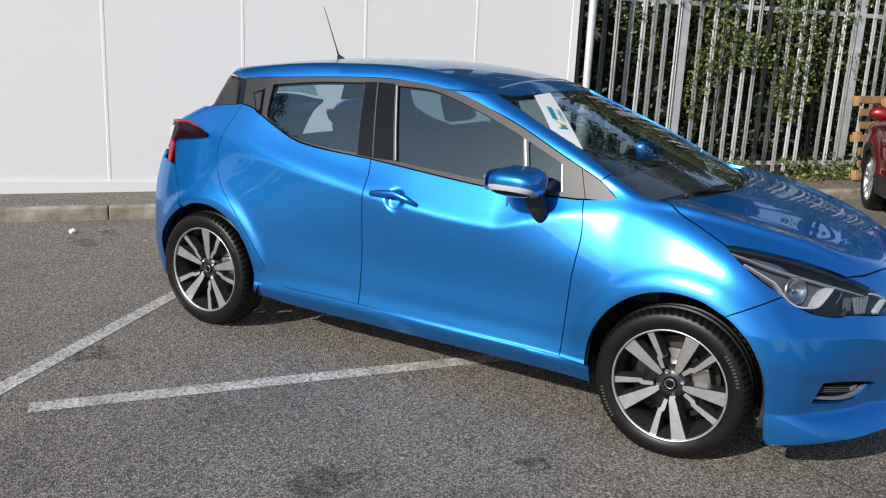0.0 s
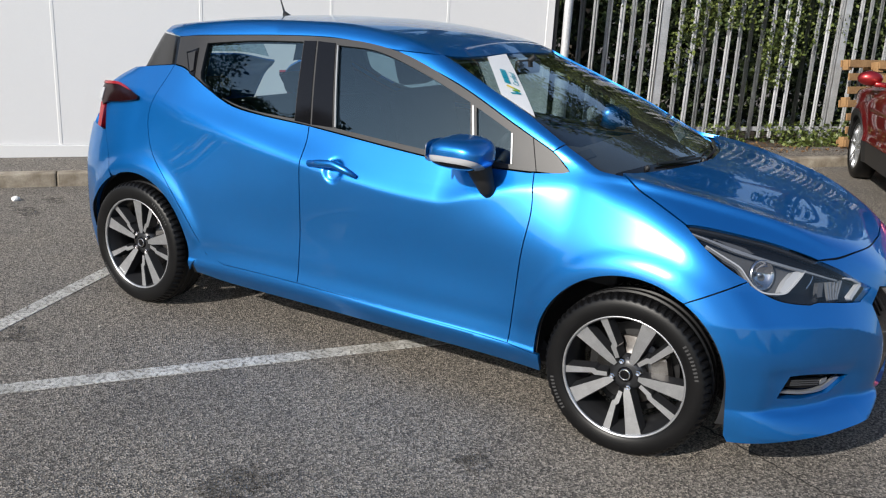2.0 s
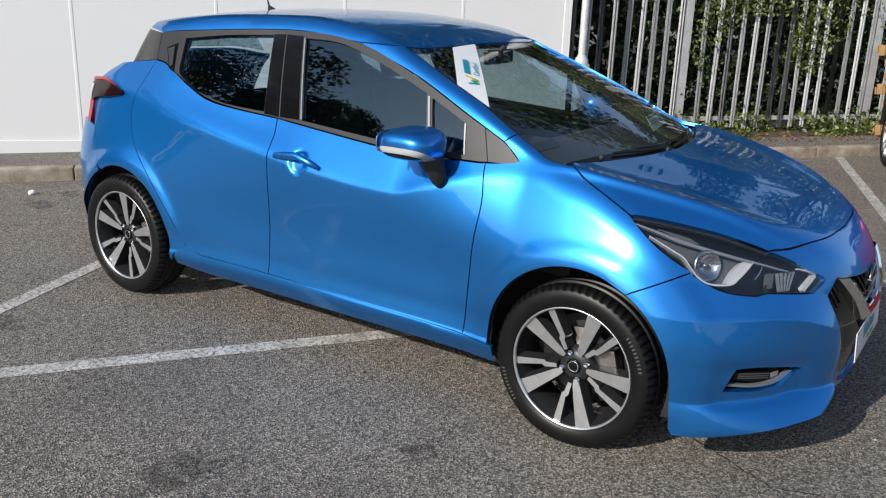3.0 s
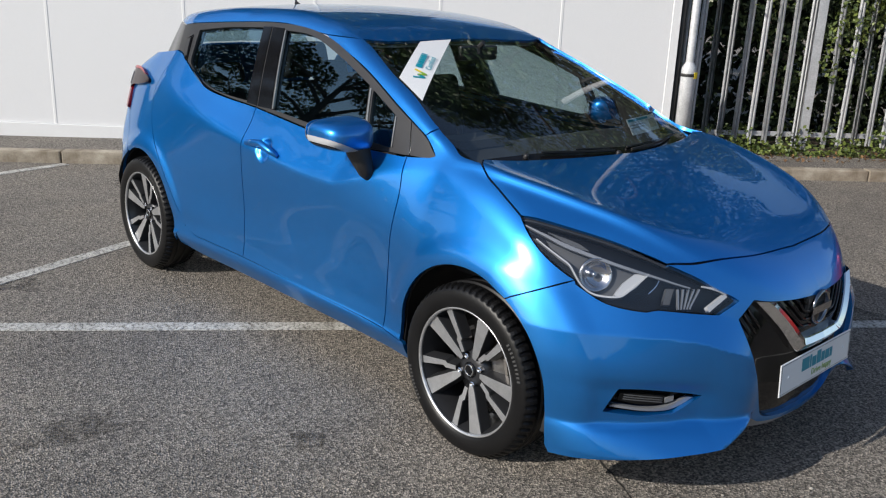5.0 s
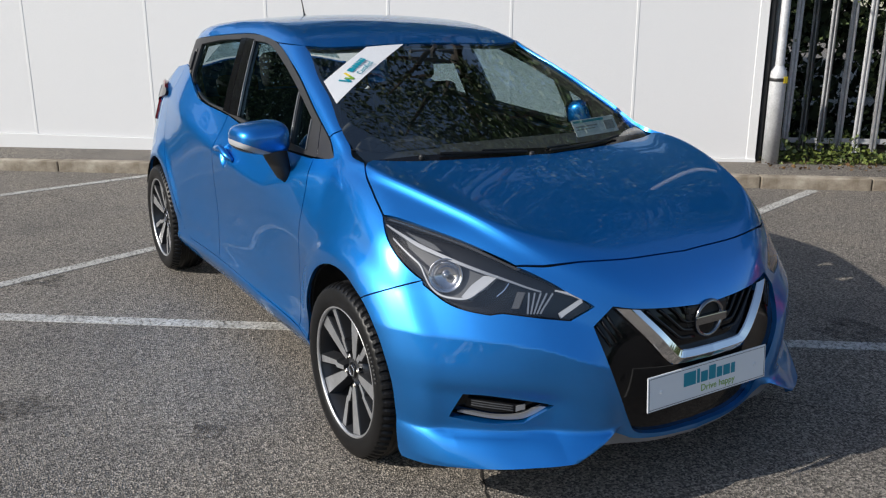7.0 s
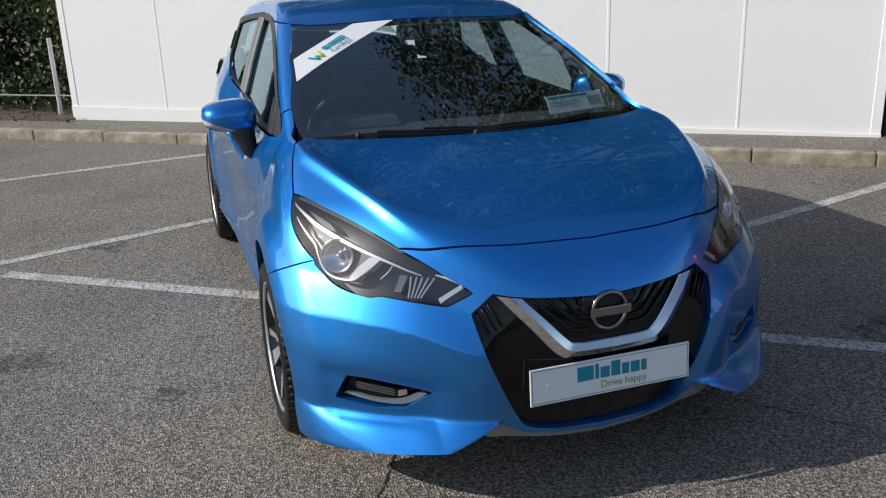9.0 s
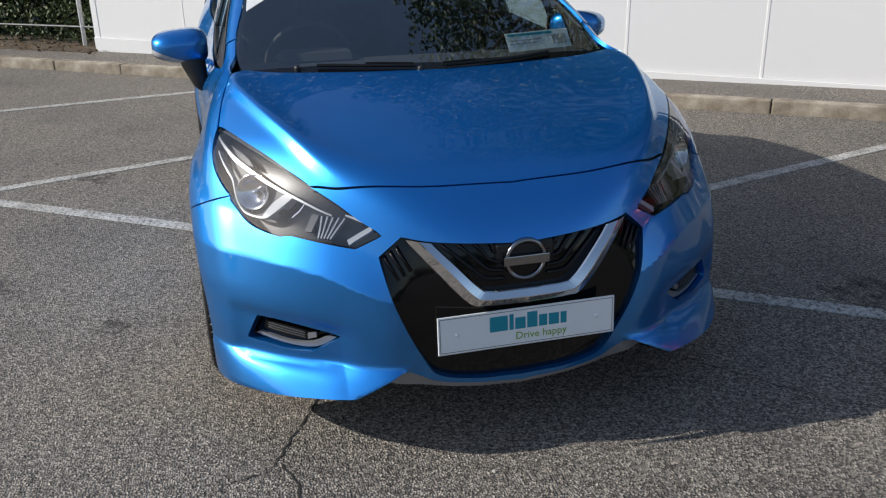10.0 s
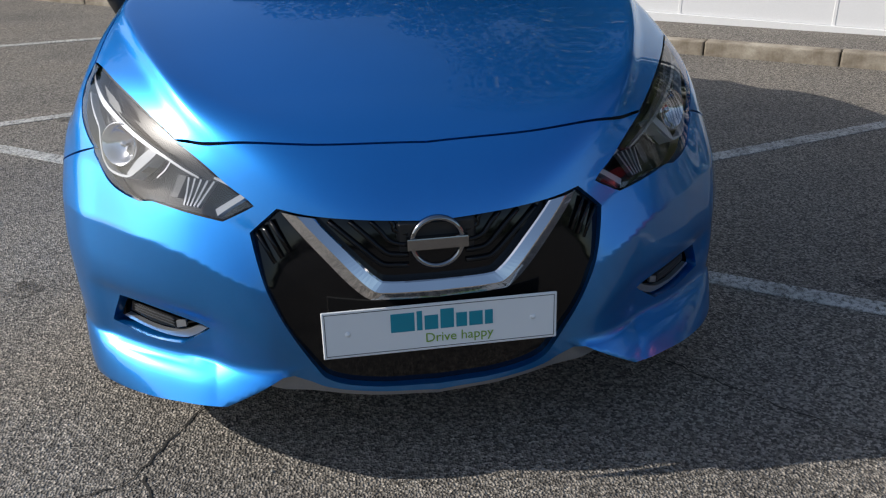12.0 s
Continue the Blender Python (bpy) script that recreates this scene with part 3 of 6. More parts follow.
road_line((-1.03, -2.05), (3.9, 4.65))
for x, y, dx, dy in ((-4.176, -0.685, -0.20, 0.98), (-2.02, 0.03, -0.336, 0.942), (-0.223, 2.69, -0.271, 0.963), (1.25, 5.21, -0.30, 0.954)):
    d = Vector((dx, dy)).normalized()
    gap = lambda t: AWAY.x * (x + t * d.x + 4.7) + AWAY.y * (y + t * d.y + 0.7)
    t1 = -gap(0) / (gap(1) - gap(0)) - 0.05
    road_line((x + d.x * (t1 - 4.5), y + d.y * (t1 - 4.5)), (x + d.x * t1, y + d.y * t1))

pavement = empty("pavement", KERB, label="asphalt pavement strip behind the kerb", category="pavement", kind="structure")
bm = bmesh.new()
box(bm, (-40, 0.125, -0.05), (45, 2.2, 0.10))
part("walk", bm, ASPHALT, pavement)
kerb = empty("kerb", KERB, label="weathered concrete kerb stones along the pavement", category="kerb", kind="structure")
bm = bmesh.new()
box(bm, (0.004, 0, -0.08), (0.904, 0.125, 0.102), 0.012, seg=2)
stone = bm_mesh("kerbstone", bm, KERB_STONE)
for k in range(-14, 22):
    part("kerbstone", stone, KERB_STONE, kerb, m=pose(k * 0.909 + 0.595, random.uniform(-0.004, 0.004), random.uniform(-0.004, 0.004)))

building = empty("building", KERB, label="white panelled flat-sided building with a low plinth trim", category="building", kind="structure")
SEAMS = (-2.215, -0.948, 0.320, 1.524, 2.707, 3.862, 5.012, 6.155)
W0, W1, WN, WH, TRIM_Z = SEAMS[0], SEAMS[-1], 0.753, 2.6, 0.224
bm = bmesh.new()
box(bm, (W0 + 0.02, WN + 0.03, 0.10), (W1 - 0.02, WN + 5, WH))
part("core", bm, WALL_WHITE, building)


def foot_line(bm):
    """The panels' lower edge falls a little along the wall, towards the pole."""
    for v in bm.verts:
        if 0.15 < v.co.z < 1.0:
            v.co.z -= 0.0155 * v.co.x
    return bm


for a, b in zip(SEAMS, SEAMS[1:]):
    bm = bmesh.new()
    box(bm, (a + 0.006, WN, TRIM_Z), (b - 0.006, WN + 0.028, WH), 0.004)
    foot_line(bm)
    part("wall_panel", bm, WALL_WHITE, building)
bm = bmesh.new()
box(bm, (-0.014, -0.003, 0.10), (0.013, 0.01, WH), 0.003)
cover = bm_mesh("joint_cover", bm, TRIM_WHITE)
for a in SEAMS[1:-1]:
    part("joint_cover", cover, TRIM_WHITE, building, m=pose(a, WN, 0))
bm = bmesh.new()
box(bm, (-0.045, -0.005, 0.10), (0.04, 0.012, WH), 0.004)
corner = bm_mesh("corner_trim", bm, TRIM_WHITE)
for a in (W0 + 0.03, W1 - 0.03):
    part("corner_trim", corner, TRIM_WHITE, building, m=pose(a, WN, 0))
bm = bmesh.new()
box(bm, (W0 - 0.012, WN - 0.02, 0.096), (W1 + 0.012, WN + 0.03, TRIM_Z), 0.003)
part("plinth_trim", foot_line(bm), TRIM_WHITE, building)

# loose chippings and one pale pebble
rs = random.Random(7)
CHIP = mottled("stone_chip", (0.22, 0.2, 0.17), (0.5, 0.47, 0.42), 40, 0.9, 0.3, 200, 0.002)
bm = bmesh.new()
for k in range(220):
    x, y, q = rs.uniform(-3.5, 3.8), rs.uniform(-2.6, 3.2), rs.uniform(0.003, 0.007)
    made = bmesh.ops.create_icosphere(bm, subdivisions=1, radius=q)["verts"]
    for v in made:
        v.co = Vector((x + v.co.x * rs.uniform(0.8, 1.3), y + v.co.y, q * 0.5 + v.co.z * 0.7))
tagged(part("chippings", bm, CHIP), "loose stone chippings scattered on the asphalt", "gravel", kind="stuff")
bm = bmesh.new()
bmesh.ops.create_icosphere(bm, subdivisions=2, radius=0.03)
for v in bm.verts:
    v.co *= 1 + 0.25 * noise.noise(v.co * 60)
    v.co.z = max(v.co.z * 0.8, -0.012)
tagged(part("pebble", bm, TRIM_WHITE, m=pose(-3.585, 0.014, 0.012)), "small white pebble lying on the asphalt", "stone")

# ---- the blue hatchback ----
car = empty("hatchback_car", label="metallic blue five-door hatchback car parked across the bay lines", category="car")
SIDE, TOP, NOSE, TAIL = Side(), Top(), Globe((1.2, 0, 0.45)), Globe((-1.1, 0, 0.7), -1)
ARCH_Z, ARCH_R = 0.31, 0.355


def low_only(p):
    return lower(p[..., 0], p[..., 1], p[..., 2])


def up_only(p):
    return upper(p[..., 0], p[..., 1], p[..., 2])


def onto(view, pts, field=low_only, step=0.015):
    """A spline drawn in one view, laid on the surface and seen as the nose's globe sees it."""
    start, way, reach = view.rays(smooth_line(pts, step))
    p = march(field, start, way, reach)
    return NOSE.flat(p[~np.isnan(p[:, 0])])


def place(view, pts, field=low_only, sink=0.0):
    start, way, reach = view.rays(np.array(pts, float))
    p = march(field, start, way, reach)
    n = slope(field, p)
    return p - n * sink, n


# seams, in side view
door_front = [(0.79, 0.292), (0.811, 0.61), (0.832, 0.81), (0.808, 0.950)]
door_mid = [(-0.262, 0.305), (-0.252, 0.63), (-0.258, 0.89), (-0.280, 0.994)]
door_back = [(-0.69, 0.308), (-0.80, 0.342), (-0.855, 0.42), (-0.915, 0.512), (-1.035, 0.654), (-1.155, 0.765), (-1.215, 0.87), (-1.235, 0.95), (-1.218, 1.04), (-1.187, 1.115), (-1.162, 1.183)]
belt_front = [(0.808, 0.950), (0.74, 0.946), (0.36, 0.945), (-0.280, 0.994)]
belt_back = [(-0.280, 0.994), (-0.55, 1.012), (-0.73, 1.037), (-0.88, 1.089), (-0.975, 1.128), (-1.08, 1.172), (-1.162, 1.183)]
light_top = [(-1.19, 1.312), (-0.99, 1.331), (-0.34, 1.366), (0.06, 1.338), (0.40, 1.230), (0.685, 1.107), (0.858, 1.030), (0.907, 0.994), (0.937, 0.970)]
screen_side = [(0.275, 1.333), (0.40, 1.281), (0.545, 1.219), (0.71, 1.148), (0.890, 1.058), (0.985, 1.012), (1.045, 0.988), (1.10, 0.982)]
hood_top = [(1.115, -0.660), (1.165, -0.714), (1.29, -0.747), (1.395, -0.766)]
start, way, reach = TOP.rays(smooth_line(hood_top, 0.015))
hood_side = [tuple(q) for q in march(low_only, start, way, reach)[:, [0, 2]]]
lamp_back = [hood_side[-1], (1.507, 0.772), (1.62, 0.70)]
bumper_seam = [(1.62, 0.70), (1.449, 0.618)]

a0 = math.degrees(math.atan2(0.618 - ARCH_Z, 1.449 - AXLE))
foot = (AXLE + ARCH_R * math.cos(radians(193)), ARCH_Z + ARCH_R * math.sin(radians(193)))
fender_line = ring(door_front, [(0.808, 0.950), (0.937, 0.966)], light_top[6:][::-1], [light_top[6], screen_side[4]], screen_side[4:7] + [hood_side[0]], hood_side, lamp_back, bumper_seam,
                   arc(AXLE, ARCH_Z, ARCH_R, a0, 193), [foot, (0.925, 0.215)], [(0.925, 0.215), (0.925, 0.28)], [(0.925, 0.28), (0.79, 0.292)])
both("front_fender", body, SIDE, fender_line, PAINT, car, grid=0.012)
raised = lambda pts: [(x, z + 0.001) for x, z in pts]
front_door_line = ring(door_front, [door_front[-1], raised(belt_front)[0]], raised(belt_front), [raised(belt_front)[-1], door_mid[-1]], door_mid[::-1], [(-0.262, 0.305), (0.3, 0.296), (0.79, 0.292)])
rear_door_line = ring(door_mid, [door_mid[-1], raised(belt_back)[0]], raised(belt_back), [raised(belt_back)[-1], door_back[-1]], door_back[::-1], [(-0.69, 0.308), (-0.262, 0.305)])
front_door = both("front_door", body, SIDE, front_door_line, PAINT, car, grid=0.011)
rear_door = both("rear_door", body, SIDE, rear_door_line, PAINT, car, grid=0.011)
sill = ring([(0.925, 0.205), (0.925, 0.28)], [(0.925, 0.28), (0.79, 0.292)], [(0.79, 0.292), (-0.262, 0.305), (-0.69, 0.308)], [(-0.69, 0.308), (-0.80, 0.342)], [(-0.80, 0.342), (-0.868, 0.30), (-0.87, 0.235)], [(-0.87, 0.235), (-0.5, 0.210), (0.925, 0.205)])
both("sill", body, SIDE, sill, PAINT, car, grid=0.02, gap=0.0004)
end = (-AXLE + ARCH_R * math.cos(radians(-12)), ARCH_Z + ARCH_R * math.sin(radians(-12)))
quarter = ring(door_back[1:], [(-1.162, 1.183), (-1.32, 1.165), (-1.474, 1.147)], [(-1.474, 1.147), (-1.57, 1.10), (-1.64, 1.03), (-1.60, 0.93), (-1.565, 0.83)], [(-1.565, 0.83), (-1.515, 0.749), (-1.46, 0.655)],
               [(-1.46, 0.655)] + arc(-AXLE, ARCH_Z, ARCH_R, 117, -12, 12), [end, (-0.868, 0.30)], [(-0.868, 0.30), (-0.80, 0.342)])
both("quarter_panel", body, SIDE, quarter, PAINT, car, grid=0.012, gap=0.0008)
rear_corner = ring([(-1.46, 0.655), (-1.515, 0.749), (-1.565, 0.83)], [(-1.565, 0.83), (-1.70, 0.85), (-1.80, 0.84)], [(-1.80, 0.84), (-1.83, 0.5), (-1.78, 0.2)], [(-1.78, 0.2), (-1.58, 0.2)], [(-1.58, 0.2)] + arc(-AXLE, ARCH_Z, ARCH_R, 190, 120, 8), [arc(-AXLE, ARCH_Z, ARCH_R, 120, 120, 1)[0], (-1.46, 0.655)])
both("rear_bumper_corner", body, SIDE, rear_corner, PAINT, car)
both("rear_pillar", up_only, SIDE, ring([(-1.162, 1.183), (-1.19, 1.312)], [(-1.19, 1.312), (-1.30, 1.318), (-1.39, 1.322)], [(-1.39, 1.322), (-1.474, 1.147)], [(-1.474, 1.147), (-1.32, 1.165), (-1.162, 1.183)]), BLACK_GLOSS, car)
both("tail_lamp", body, SIDE, ring([(-1.336, 1.018), (-1.425, 1.043), (-1.52, 1.060), (-1.66, 1.050)], [(-1.66, 1.050), (-1.655, 1.0), (-1.61, 0.945)], [(-1.61, 0.945), (-1.575, 0.965), (-1.46, 0.978), (-1.345, 0.997)], [(-1.345, 0.997), (-1.327, 1.005), (-1.336, 1.018)]), TAIL_BLACK, car, "black and red tail lamp", sink=-0.016, depth=0.034, gap=0, grid=0.02)
both("tail_lamp_rim", body, SIDE, ring([(-1.385, 1.032), (-1.45, 1.052), (-1.53, 1.063), (-1.66, 1.052)], [(-1.66, 1.052), (-1.66, 1.040)], [(-1.66, 1.040), (-1.52, 1.051), (-1.44, 1.041)], [(-1.44, 1.041), (-1.385, 1.032)]), RED_LENS, car, "red lamp strip", sink=-0.021, depth=0.02, gap=0)
both("tail_lamp_leg", body, SIDE, ring([(-1.60, 0.95), (-1.645, 0.96)], [(-1.645, 0.96), (-1.63, 0.845)], [(-1.63, 0.845), (-1.595, 0.838)], [(-1.595, 0.838), (-1.60, 0.95)]), RED_LENS, car, "red lamp strip", sink=-0.012, depth=0.03, gap=0)
both("tail_lamp_window", body, SIDE, ring([(-1.625, 1.025), (-1.66, 1.025)], [(-1.66, 1.025), (-1.655, 0.975)], [(-1.655, 0.975), (-1.625, 0.965)], [(-1.625, 0.965), (-1.625, 1.025)]), LAMP_WHITE, car, "clear reversing lamp window", sink=-0.020, depth=0.02, gap=0)

# the tail, closed behind
tail_half = np.vstack([smooth_line([(0.0, -0.45), (-0.42, -0.45), (-0.62, -0.40)])[:-1], smooth_line([(-0.62, -0.40), (-0.66, 0.0), (-0.60, 0.16)])[:-1], smooth_line([(-0.60, 0.16), (-0.3, 0.17), (0.0, 0.17)])])
part("rear_bumper", surface("rear_bumper", body, TAIL, globe_whole(tail_half), PAINT, grid=0.05), PAINT, car)
hatch_half = np.vstack([smooth_line([(0.0, 0.175), (-0.3, 0.175), (-0.58, 0.165)])[:-1], smooth_line([(-0.58, 0.165), (-0.70, 0.50)])[:-1], smooth_line([(-0.70, 0.50), (-0.4, 0.58), (0.0, 0.60)])])
part("tailgate", surface("tailgate", body, TAIL, globe_whole(hatch_half), PAINT, grid=0.05), PAINT, car)
rear_glass = np.vstack([smooth_line([(0.0, 0.61), (-0.4, 0.59), (-0.66, 0.53)])[:-1], smooth_line([(-0.66, 0.53), (-0.50, 0.86)])[:-1], smooth_line([(-0.50, 0.86), (0.0, 0.88)])])
part("rear_window", surface("rear_window", up_only, TAIL, globe_whole(rear_glass), SIDE_GLASS, grid=0.05, depth=0.001), SIDE_GLASS, car).visible_shadow = False

# side windows
frame_line = ring(belt_front, belt_back, [(-1.162, 1.183), (-1.19, 1.312)], light_top, [(0.937, 0.970), (0.934, 0.958), (0.915, 0.952)], [(0.915, 0.952), (0.808, 0.950)])
pane_back = ring([(-0.372, 1.016), (-0.55, 1.024), (-0.68, 1.037), (-0.83, 1.073), (-0.93, 1.117)], [(-0.93, 1.117), (-0.958, 1.135), (-0.968, 1.160)], [(-0.968, 1.160), (-0.977, 1.293)], [(-0.977, 1.293), (-0.7, 1.322), (-0.428, 1.336)], [(-0.428, 1.336), (-0.372, 1.016)])
pane_front = ring([(0.525, 0.973), (0.37, 0.970), (-0.148, 1.003)], [(-0.148, 1.003), (-0.243, 1.334)], [(-0.243, 1.334), (-0.017, 1.322), (0.242, 1.25), (0.472, 1.166)], [(0.472, 1.166), (0.525, 0.973)])
pane_quarter = ring([(0.698, 0.965), (0.56, 0.972)], [(0.56, 0.972), (0.508, 1.150)], [(0.508, 1.150), (0.672, 1.078)], [(0.672, 1.078), (0.698, 0.965)])
both("window_frame", up_only, SIDE, frame_line, GREY_TRIM, car, "dark grey window surround", holes=(pane_back, pane_front, pane_quarter), sink=-0.004, depth=0.026)
for half in (ring([(-0.366, 1.004), (-0.424, 1.343)], [(-0.424, 1.343), (-0.355, 1.346)], [(-0.355, 1.346), (-0.275, 0.999)], [(-0.275, 0.999), (-0.366, 1.004)]),
             ring([(-0.269, 0.999), (-0.349, 1.346)], [(-0.349, 1.346), (-0.25, 1.344)], [(-0.25, 1.344), (-0.154, 0.999)], [(-0.154, 0.999), (-0.269, 0.999)])):
    both("door_post_cover", up_only, SIDE, half, BLACK_GLOSS, car, "gloss black door post cover", sink=-0.007, depth=0.012, gap=0.002)
both("rear_handle_cover", up_only, SIDE, ring([(-1.022, 1.272), (-1.105, 1.245)], [(-1.105, 1.245), (-1.03, 1.125)], [(-1.03, 1.125), (-1.0, 1.145)], [(-1.0, 1.145), (-1.022, 1.272)]), BLACK_GLOSS, car, "hidden rear door handle", sink=-0.007, depth=0.012)
both("rear_handle", up_only, SIDE, ring([(-1.032, 1.255), (-1.085, 1.238)], [(-1.085, 1.238), (-1.035, 1.155)], [(-1.035, 1.155), (-1.012, 1.165)], [(-1.012, 1.165), (-1.032, 1.255)]), GREY_TRIM, car, "", sink=-0.013, depth=0.012, grid=0.012)
for line in (pane_back, pane_front, pane_quarter):
    for ob in both("side_window", up_only, SIDE, inset(line, -0.006), SIDE_GLASS, car, sink=0.006, depth=0.001, gap=0):
        ob.visible_shadow = False
for a, b, w in (((0.543, 0.974), (0.490, 1.158), 0.0045), ((-0.141, 1.003), (-0.236, 1.334), 0.004), ((0.706, 0.965), (0.682, 1.075), 0.003)):
    both("window_channel", up_only, SIDE, ring([(a[0] - w, a[1]), (b[0] - w, b[1])], [(b[0] - w, b[1]), (b[0] + w, b[1])], [(b[0] + w, b[1]), (a[0] + w, a[1])], [(a[0] + w, a[1]), (a[0] - w, a[1])]), CHANNEL, car, "pale metal window channel", sink=-0.008, depth=0.01, gap=0, grid=0.02)

both("frame_seam", up_only, SIDE, ring([(0.808, 0.952), (0.768, 1.068)], [(0.768, 1.068), (0.772, 1.068)], [(0.772, 1.068), (0.812, 0.952)], [(0.812, 0.952), (0.808, 0.952)]), BLACK_GLOSS, car, "thin dark seam in the window surround", sink=-0.0046, depth=0.004, gap=0, grid=0.02)

# roof, windscreen, bonnet
pillar = ring(light_top[3:7], [light_top[6], screen_side[4]], screen_side[:5][::-1], [screen_side[0], light_top[3]])
both("windscreen_pillar", up_only, SIDE, pillar, PAINT, car, grid=0.012, sink=-0.002)
start, way, reach = SIDE.rays(smooth_line([(x, z - 0.003) for x, z in light_top[:4][::-1]] + [(-1.30, 1.320), (-1.39, 1.324)], 0.02))
roof_edge = march(up_only, start, way, reach)
roof_edge = np.vstack([[(0.275, -0.546)], roof_edge[~np.isnan(roof_edge[:, 0])][:, :2]])
roof_half = np.vstack([smooth_line([(0.338, 0), (0.335, -0.25), (0.315, -0.44), (0.275, -0.546)])[:-1], roof_edge, smooth_line([(-1.43, -0.44), (-1.50, -0.3), (-1.53, 0)])])
part("roof", surface("roof", up_only, TOP, whole(roof_half), PAINT, grid=0.035), PAINT, car)
screen_half = np.vstack([smooth_line([(1.27, 0), (1.245, -0.25), (1.17, -0.5), (1.10, -0.655)])[:-1], smooth_line([(1.10, -0.655), (1.04, -0.675), (0.905, -0.675), (0.71, -0.650), (0.545, -0.618), (0.40, -0.585), (0.277, -0.548)])[:-1], smooth_line([(0.277, -0.548), (0.315, -0.43), (0.335, -0.25), (0.338, 0)])])
windscreen = part("windscreen", surface("windscreen", up_only, TOP, whole(screen_half), SCREEN_GLASS, sink=0.003, depth=0.001), SCREEN_GLASS, car)
windscreen.visible_shadow = False
lamp_edge = [(1.395, -0.766), (1.55, -0.695), (1.70, -0.61), (1.80, -0.542), (1.905, -0.447), (1.966, -0.378)]
bonnet_half = np.vstack([smooth_line([(1.275, 0), (1.245, -0.25), (1.18, -0.5), (1.115, -0.660)])[:-1], smooth_line(hood_top)[:-1], smooth_line(lamp_edge[:4])[:-1], smooth_line([(1.80, -0.542), (1.88, -0.421), (1.926, -0.252), (1.942, 0)])])
rx = np.arange(1.08, 2.06, 0.009)
ridge_pts = np.vstack([np.stack([rx + 0.5 * d, s * (fold_y(rx) + d)], 1) for d in np.arange(-0.024, 0.050, 0.0055) for s in (-1, 1)])
part("bonnet", surface("bonnet", low_only, TOP, whole(bonnet_half), PAINT, grid=0.013, extra=ridge_pts), PAINT, car)
part("bonnet_liner", surface("bonnet_liner", low_only, TOP, inset(whole(bonnet_half), -0.003), BLACK_MATT, grid=0.06, sink=0.02, gap=0), BLACK_MATT, car)

# front bumper with its openings
lamp_low3 = [(1.966, -0.378, 0.660), (1.943, -0.446, 0.616), (1.828, -0.604, 0.632), (1.805, -0.630, 0.625), (1.715, -0.712, 0.643), (1.62, -0.772, 0.70)]
g = lambda pts: smooth_line(NOSE.flat(pts), 0.015)
lamp_top_line = onto(TOP, lamp_edge)
k = int(np.argmin(np.abs(onto(TOP, lamp_edge)[:, 0] - onto(TOP, [(1.799, -0.543), (1.801, -0.541)])[0, 0])))
seam_line = onto(TOP, [(1.942, 0), (1.926, -0.252), (1.88, -0.421), (1.80, -0.542)])
tip = lamp_top_line[-1]
lamp_low_line = np.vstack([smooth_line([tip, NOSE.flat([lamp_low3[1]])[0]], 0.015)[:-1], g(lamp_low3[1:])])
back_line = onto(SIDE, lamp_back)
lamp_low_line[-1] = back_line[-1]
seam_side = onto(SIDE, bumper_seam)
arch3 = onto(SIDE, arc(AXLE, ARCH_Z, ARCH_R, a0, 0, 7) + [(1.625, 0.22), (1.63, 0.160)])
low3 = [(1.63, -0.82, 0.160), (1.80, -0.76, 0.176), (1.95, -0.64, 0.188), (2.046, -0.48, 0.205)], [(2.046, -0.48, 0.205), (2.043, -0.348, 0.270)], [(2.043, -0.348, 0.270), (2.05, -0.30, 0.236), (2.06, -0.23, 0.208), (2.065, 0, 0.192)]
bumper_half = np.vstack([seam_line[:-1], lamp_top_line[k:-1], lamp_low_line[:-1], seam_side[:-1], arch3[:-1], g(low3[0])[:-1], g(low3[1])[:-1], g(low3[2])])
bumper_half[-1, 0] = bumper_half[0, 0] = 0
grille_half = np.vstack([g([(2.06, 0, 0.622), (2.028, -0.245, 0.638), (1.993, -0.329, 0.650)])[:-1], g([(1.993, -0.329, 0.650), (1.98, -0.387, 0.597)])[:-1],
                         g([(1.98, -0.387, 0.597), (2.02, -0.337, 0.438), (2.035, -0.275, 0.29), (2.04, -0.24, 0.245), (2.05, -0.15, 0.228), (2.055, 0, 0.222)])])
fog = np.vstack([g(q)[:-1] for q in ([(1.815, -0.741, 0.385), (1.86, -0.68, 0.386), (1.92, -0.60, 0.376), (1.969, -0.515, 0.362)], [(1.969, -0.515, 0.362), (1.914, -0.585, 0.304)], [(1.914, -0.585, 0.304), (1.86, -0.66, 0.300), (1.777, -0.759, 0.312)], [(1.777, -0.759, 0.312), (1.815, -0.741, 0.385)])])
start, way, reach = TOP.rays(ridge_pts[ridge_pts[:, 0] > 1.75])
ridge3 = march(low_only, start, way, reach)
ridge3 = ridge3[~np.isnan(ridge3[:, 0])]
bumper = part("front_bumper", surface("front_bumper", low_only, NOSE, globe_whole(bumper_half), PAINT, holes=(globe_whole(grille_half), fog, fog * [-1, 1]), grid=0.0085, depth=0.028, extra=NOSE.flat(ridge3[ridge3[:, 2] > 0.64])), PAINT, car)
grille = part("grille", surface("grille", low_only, NOSE, inset(globe_whole(grille_half), -0.012), BLACK_GLOSS, sink=0.016, gap=0), BLACK_GLOSS, car, "gloss black grille panel")
